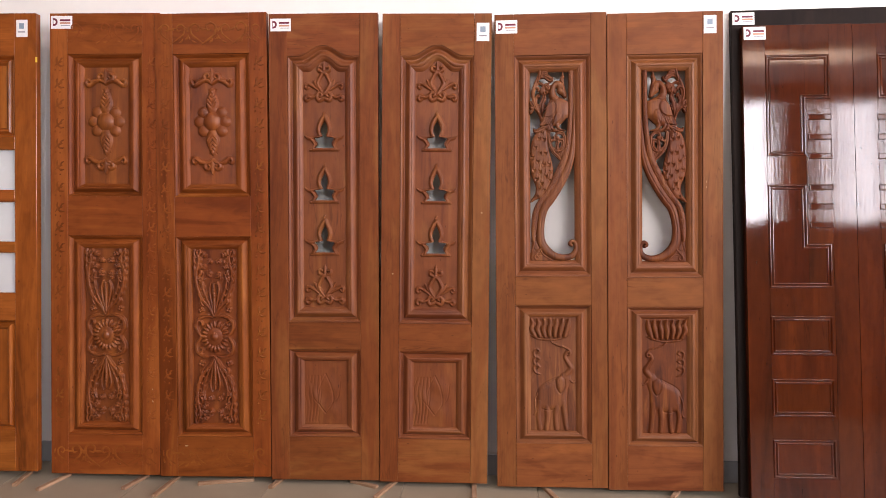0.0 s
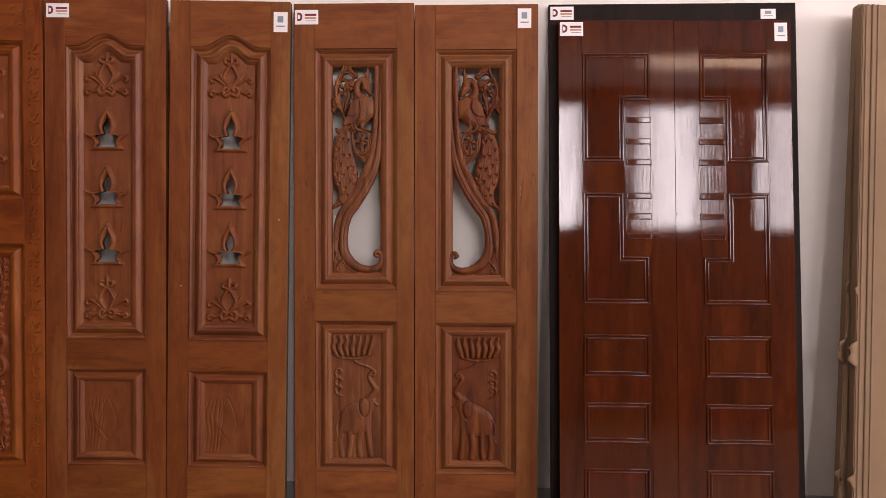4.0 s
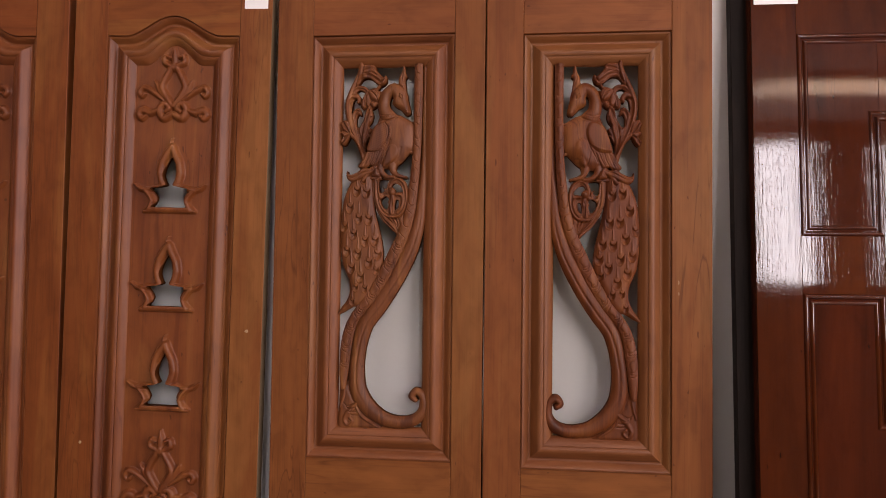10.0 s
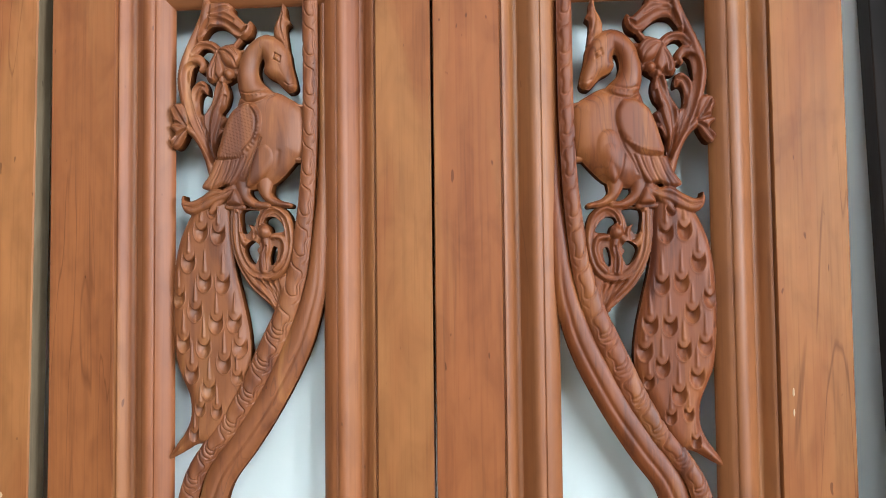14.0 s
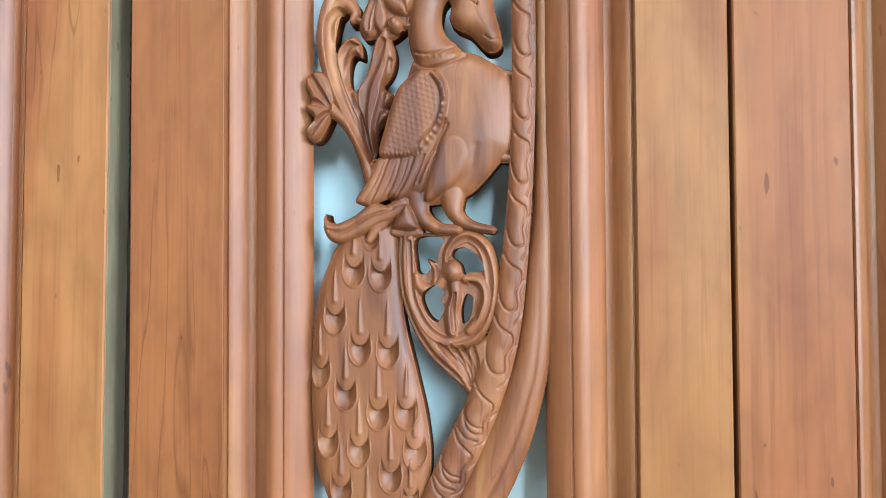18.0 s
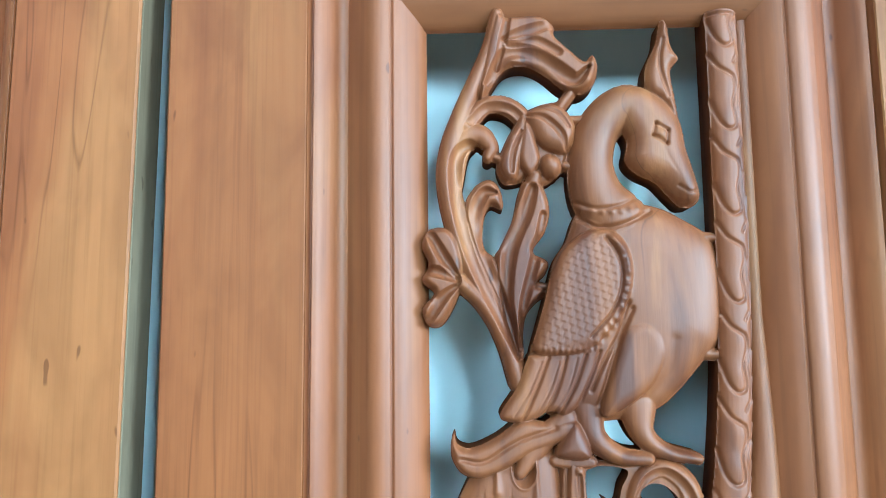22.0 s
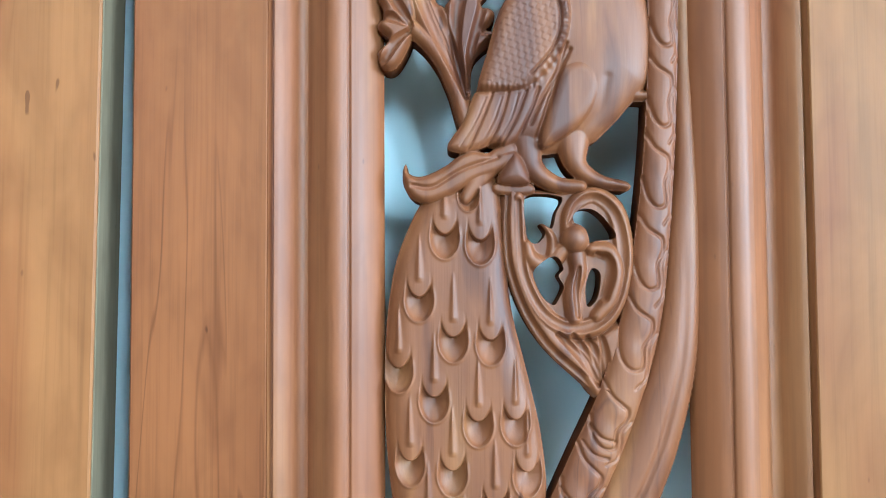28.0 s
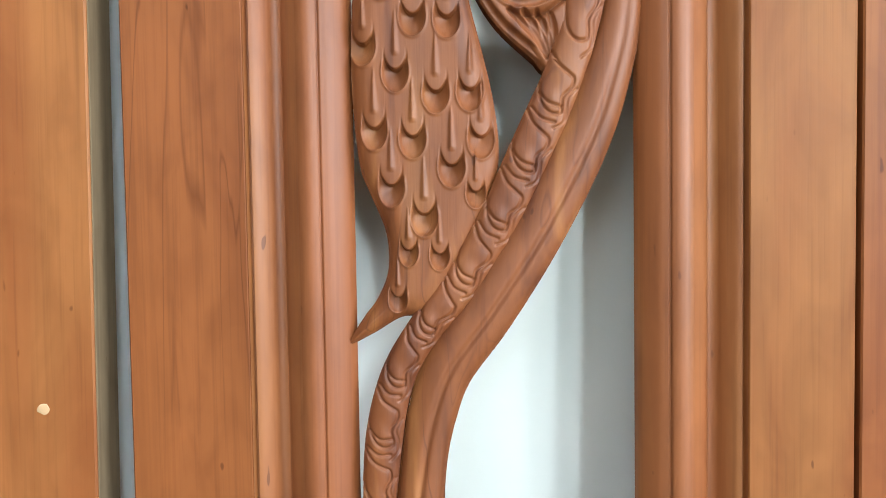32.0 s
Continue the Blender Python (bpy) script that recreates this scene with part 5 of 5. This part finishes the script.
def flower_leaf(x, y, z, w, h, yaw, lean, roll, which):
    leaf = leaf_at("flower_door_leaf", x, y, z, lean, roll, yaw, "brown teak door leaf with carved flower and leafy panels", "flower double door")
    a, b = 80, w - 80
    frame_of(leaf, w, h, a, b, ((0, 182), (1090, 1270), (1912, h)), flower_v, flower_h)
    for v0, v1 in ((182, 1090), (1270, 1912)):
        moulding(rect(a, v0, b, v1), PANEL[:-2], flower_v, flower_h, leaf, 1.05, 0.85)
    fa, fb, cu = a + 68, b - 68, w / 2
    r = Relief(fa, 1270 + 54, fb, 1912 - 54, 2.0, ground=-11)
    flower_field(r, cu, 1324, 1858, -11.5)
    r.h = -17 + (r.h + 11) * 2.2
    if not which:
        r.h -= 0.9 * np.exp(-((r.U - cu + 30) / 40) ** 2 - ((r.V - 1700) / 60) ** 2)
    r.build("upper_panel", flower_carved, leaf, "carved flower panel", back=-24)
    s = Relief(fa, 182 + 54, fb, 1090 - 54, 1.8, ground=-14)
    plant_field(s, cu, 236, 1036, -14, 5)
    s.h = -19 + (s.h + 14) * 2.2
    s.build("lower_panel", flower_carved, leaf, "deeply carved leafy panel", back=-26)
    # shallow sprays of scrolls on the top and bottom rails, nicked sprigs up the stiles
    rnd = random.Random(11 + which)
    for v0, v1, rise in ((h - 168, h - 6, 3.0 if which else 2.2), (14, 168, 1.3 if which else 1.6)):
        t = Relief(14, v0, w - 14, v1, 2.0)
        mid = (v0 + v1) / 2
        for k in range(7):
            u = 48 + (w - 96) * k / 6
            m = 1 if k % 2 else -1
            if not which and v0 > 1000 and (k == 0 or rnd.random() < 0.3):
                continue
            size = 0.8 + 0.4 * rnd.random()
            curl = [(-34, -46), (-12, -30), (16, -6), (20, 24), (2, 38), (-16, 26), (-10, 8), (4, 12)]
            t.stroke([(u + m * a * size, mid + b * size) for a, b in curl], np.array((2, 3.4, 4.2, 4.4, 4.2, 4, 3.4, 2)) * size, rise, -0.5)
            for a, b, c in ((24, -30, 0.5), (32, 4, 1.2), (-30, 10, 2.3), (-4, -44, 0.1)):
                c += rnd.random() * 0.6
                t.stroke([(u + m * a, mid + b), (u + m * (a + 10 * math.cos(c)), mid + b + 10 * math.sin(c)), (u + m * (a + 22 * math.cos(c + 0.3)), mid + b + 22 * math.sin(c + 0.3))], (2, 5, 1.5), rise * 0.9, -0.5)
        tagged(t.build("carved_border", flower_h, leaf, "", back=-1.2), kind="stuff")
    for side in (0, 1):
        u = 40 if side == 0 else w - 40
        g = Relief(u - 36, 190, u + 36, 1905, 2.2)
        e = (2.0, 4.2)[side] if not which else (3.0, 5.4)[side]
        for k in range(18):
            v = 1872 - 94 * k + 4 * math.sin(5 * k)
            g.stroke([(u - 18, v - 14), (u - 4, v), (u + 16, v + 8)], (1.5, 5, 1.5), e, -0.6).stroke([(u - 6, v - 4), (u + 8, v - 13), (u + 24, v - 12)], (2, 5, 1.5), e, -0.6)
            g.stroke([(u - 6, v + 4), (u - 9, v + 18), (u - 4, v + 30)], (4, 4.5, 1.5), e, -0.6).stroke([(u + 4, v + 6), (u + 14, v + 20), (u + 24, v + 24)], (2, 4, 1.2), e, -0.6)
            g.dome(u - 16, v - 30, 4, 5, e, -0.6).dome(u + 6, v - 34, 3.5, 4, e * 0.8, -0.6)
        tagged(g.build("carved_border", flower_v, leaf, "", back=-1.2), kind="stuff")
    if not which:
        sticker(leaf, 6, h - 70, 98, 58, "logo")
        chips(leaf, [(w - 34, 392, 3, 3), (w - 33, 334, 3, 7), (w - 36, 470, 2.5, 2.5)])
    else:
        chips(leaf, [(120, 140, 9, 3)])
    return leaf


flower_leaf(-2.526, -0.043, 0.071, 505, 2096, 1.7, -0.1, 0.75, False)
flower_leaf(-2.018, -0.028, 0.0595, 508, 2094, 1.7, -0.3, 0.1, True)

# door with panes ------------------------------------------------------------------


def pane_leaf(x, y, z, w, h, yaw, lean, roll):
    leaf = leaf_at("glazed_door_leaf", x, y, z, lean, roll, yaw, "orange teak door leaf with small frosted panes", "")
    a, b = 102, w - 102
    rails = ((0, 188), (694, 820), (1003, 1054), (1236, 1290), (1473, 1530), (1900, h))
    frame_of(leaf, w, h, a, b, rails, orange_v, orange_h)
    for v0, v1 in ((188, 694), (1530, 1900)):
        moulding(rect(a, v0, b, v1), PANEL[:-3], orange_v, orange_h, leaf, 0.7, 0.7)
        part("panel", slab((a + 42) / 1000, 0.010, (v0 + 42) / 1000, (b - 42) / 1000, 0.022, (v1 - 42) / 1000), orange_v, leaf)
    for v0, v1 in ((820, 1003), (1054, 1236), (1290, 1473)):
        part("pane", slab(a / 1000, 0.014, v0 / 1000, b / 1000, 0.019, v1 / 1000, 0.0004), frosted, leaf, "frosted glass pane")
    sticker(leaf, w - 92, h - 108, 52, 78, "code")
    part("paint_mark", slab((w - 6) / 1000, -0.001, (h - 222) / 1000, (w + 2) / 1000, 0.006, (h - 198) / 1000, 0.001), yellow, leaf, "small yellow paint mark")
    return leaf


pane_leaf(-3.096, -0.06, 0.085, 505, 2092, 1.7, 0.0, 0.75)

# lacquered doors -------------------------------------------------------------------
BEAD = profile([(0, 0.2), (1.5, -2.4), (4.5, -3.4), (8, -2.2), (10, 1.2), (12, 1.8), (14, -0.4), (17, -1.6), (20.5, -0.4), (22, 1.6)], 3)


def lacquer_leaf(x, y, z, w, h, lean, roll, flip):
    leaf = leaf_at("lacquered_door_leaf", x, y, z, lean, roll, 0.0, "glossy dark red lacquered door leaf with stepped panels", "lacquered double door")
    part("board", slab(0, 0.006, 0, w / 1000, T, h / 1000, 0.0012), lacquer, leaf)

    def piece(name, u0, v0, u1, v1, depth, mat):
        a, b = (w - u1, w - u0) if flip else (u0, u1)
        part(name, slab(a / 1000 + 0.0001, depth, v0 / 1000 + 0.0001, b / 1000 - 0.0001, depth + 0.007, v1 / 1000 - 0.0001, 0.0004), mat, leaf)

    def F(pts):
        return [(w - a, b) for a, b in pts][::-1] if flip else pts
    U, C, S = 93, 257, 360
    piece("stile", 0, 0, U, h, 0, lacquer)
    piece("stile", S, 0, w, h, 0, lacquer)
    for v0, v1 in ((0, 98), (259, 354), (512, 611), (776, 893), (1893, h)):
        piece("rail", U, v0, S, v1, 0, lacquer_smooth)
    piece("centre_rail", U, 1333, C, 1455, 0, lacquer_smooth)
    piece("centre_block", C, 1081, S, 1700, 0, lacquer)
    for u0, v0, u1, v1 in ((U, 1455, C, 1893), (C, 1700, S, 1893), (U, 893, C, 1333), (C, 893, S, 1081)):
        piece("panel_field", u0, v0, u1, v1, 0.0015, lacquer_smooth)
    boxes = [rect(U, 98, S - 10, 259), rect(U, 354, S - 10, 512), rect(U, 611, S - 10, 776)]
    for (u0, v0), _, (u1, v1), _ in boxes:
        piece("panel_field", u0, v0, S, v1, 0.0015, lacquer_smooth)
    up = [(U, 1455), (C, 1455), (C, 1700), (S, 1700), (S, 1893), (U, 1893)]
    low = [(U, 893), (S - 8, 893), (S - 8, 1081), (C - 3, 1081), (C - 3, 1333), (U, 1333)]
    for shape in [up, low] + boxes:
        moulding(F(shape), BEAD, lacquer, lacquer, leaf)
    for v in (1622, 1537, 1454, 1320, 1239, 1160):
        a, b = (265, 364) if not flip else (w - 364, w - 265)
        moulding(rect(a, v - 13, b, v + 13), BEAD[:9], lacquer, lacquer, leaf, 0.75, 0.75, "bead")
        part("batten", slab((a + 4) / 1000, -0.0025, (v - 9) / 1000, (b - 4) / 1000, 0.004, (v + 9) / 1000, 0.0015), lacquer_smooth, leaf)
    if not flip:
        sticker(leaf, 6, h - 62, 92, 56, "logo")
    else:
        sticker(leaf, w - 62, h - 84, 50, 74, "code")
    return leaf


lacquer_leaf(0.573, -0.125, 0.022, 457, 2024, 3.6, 0.15, False)
lacquer_leaf(1.0315, -0.125, 0.018, 457, 2024, 3.6, 0.15, True)


def dark_leaf():
    leaf = leaf_at("espresso_door", 0.545, -0.075, 0.02, 3.3, 0.0, 0.0, "plain espresso brown door standing behind the lacquered pair", "")
    part("board", slab(0, 0, 0, 0.99, 0.03, 2.105, 0.0015), espresso, leaf)
    sticker(leaf, 6, 2105 - 64, 94, 54, "logo")
    sticker(leaf, 850, 2105 - 66, 60, 40, "code")


dark_leaf()

# ---- loose things ----


def batten(x0, y0, x1, y1):
    """From the end that shows to the end under the doors."""
    ob = tagged(new("wooden_batten"), "short rough wooden batten lying under the doors", "batten", "battens under the doors")
    length = math.hypot(x1 - x0, y1 - y0)
    part("strip", slab(0, -0.011, 0, length, 0.011, 0.013, 0.0012), batten_mat, ob)
    ob.matrix_world = pose(x0, y0, 0.0005, 0, 0, math.degrees(math.atan2(y1 - y0, x1 - x0)))


for ends in ((-2.641, -0.138, -2.668, 0.02), (-2.507, -0.177, -2.470, 0.01), (-2.142, -0.134, -2.106, 0.03), (-1.969, -0.200, -1.958, 0.04), (-1.836, -0.051, -1.600, 0.02), (-1.498, -0.068, -1.472, 0.05),
             (-1.153, 0.039, -1.025, -0.024), (-1.015, -0.140, -0.945, 0.075), (-0.589, -0.110, -0.594, 0.09), (-0.234, -0.086, -0.286, 0.06), (0.268, -0.039, 0.318, 0.055)):
    batten(*ends)


def carton(x, y, w, d, h, roll, label):
    """A flat upright carton round a door, with folded and torn edges."""
    ob = tagged(new("cardboard_wrapped_door"), label, "carton", "wrapped doors")
    ob.matrix_world = TILT @ pose(x, y, -0.032 - 0.0175 * (x - 1.64) + 0.052 * (y + 0.1), -1.5, roll)
    bm = slab(0, 0, 0, w, d, h, 0.004, 2)
    part("wrap", bm, cardboard, ob)
    for k in range(3):
        part("fold", slab(0.012 + 0.022 * k, -0.004, 0.0, 0.018 + 0.022 * k, 0.001, h, 0.0015), cardboard_edge if k % 2 else cardboard, ob)
    for k, (v, s) in enumerate(((0.78, 0.05), (1.02, 0.018), (0.30, 0.03))):
        verts, faces, N = [], [], 7
        for i in range(N + 1):
            a = i / N
            verts += [(0.004, 0.003 * math.sin(5 * a), v + s * 2.2 * (a - 0.5)), (-s * math.sin(math.pi * a) * (0.7 + 0.3 * math.sin(9 * a + k)), -0.006 * a, v + s * 2.0 * (a - 0.5) - 0.01)]
        for i in range(N):
            faces.append((2 * i, 2 * i + 1, 2 * i + 3, 2 * i + 2))
        fl = mesh_object("torn_flap", verts, faces, cardboard, ob)
        sol = fl.modifiers.new("thickness", "SOLIDIFY")
        sol.thickness = 0.003
    return ob


carton(1.640, -0.10, 0.66, 0.045, 2.12, 2.6, "door wrapped in torn brown cardboard, leaning on the wall")
carton(1.665, -0.16, 0.60, 0.045, 2.10, 1.5, "brown cardboard wrapped door leaning in front of another")
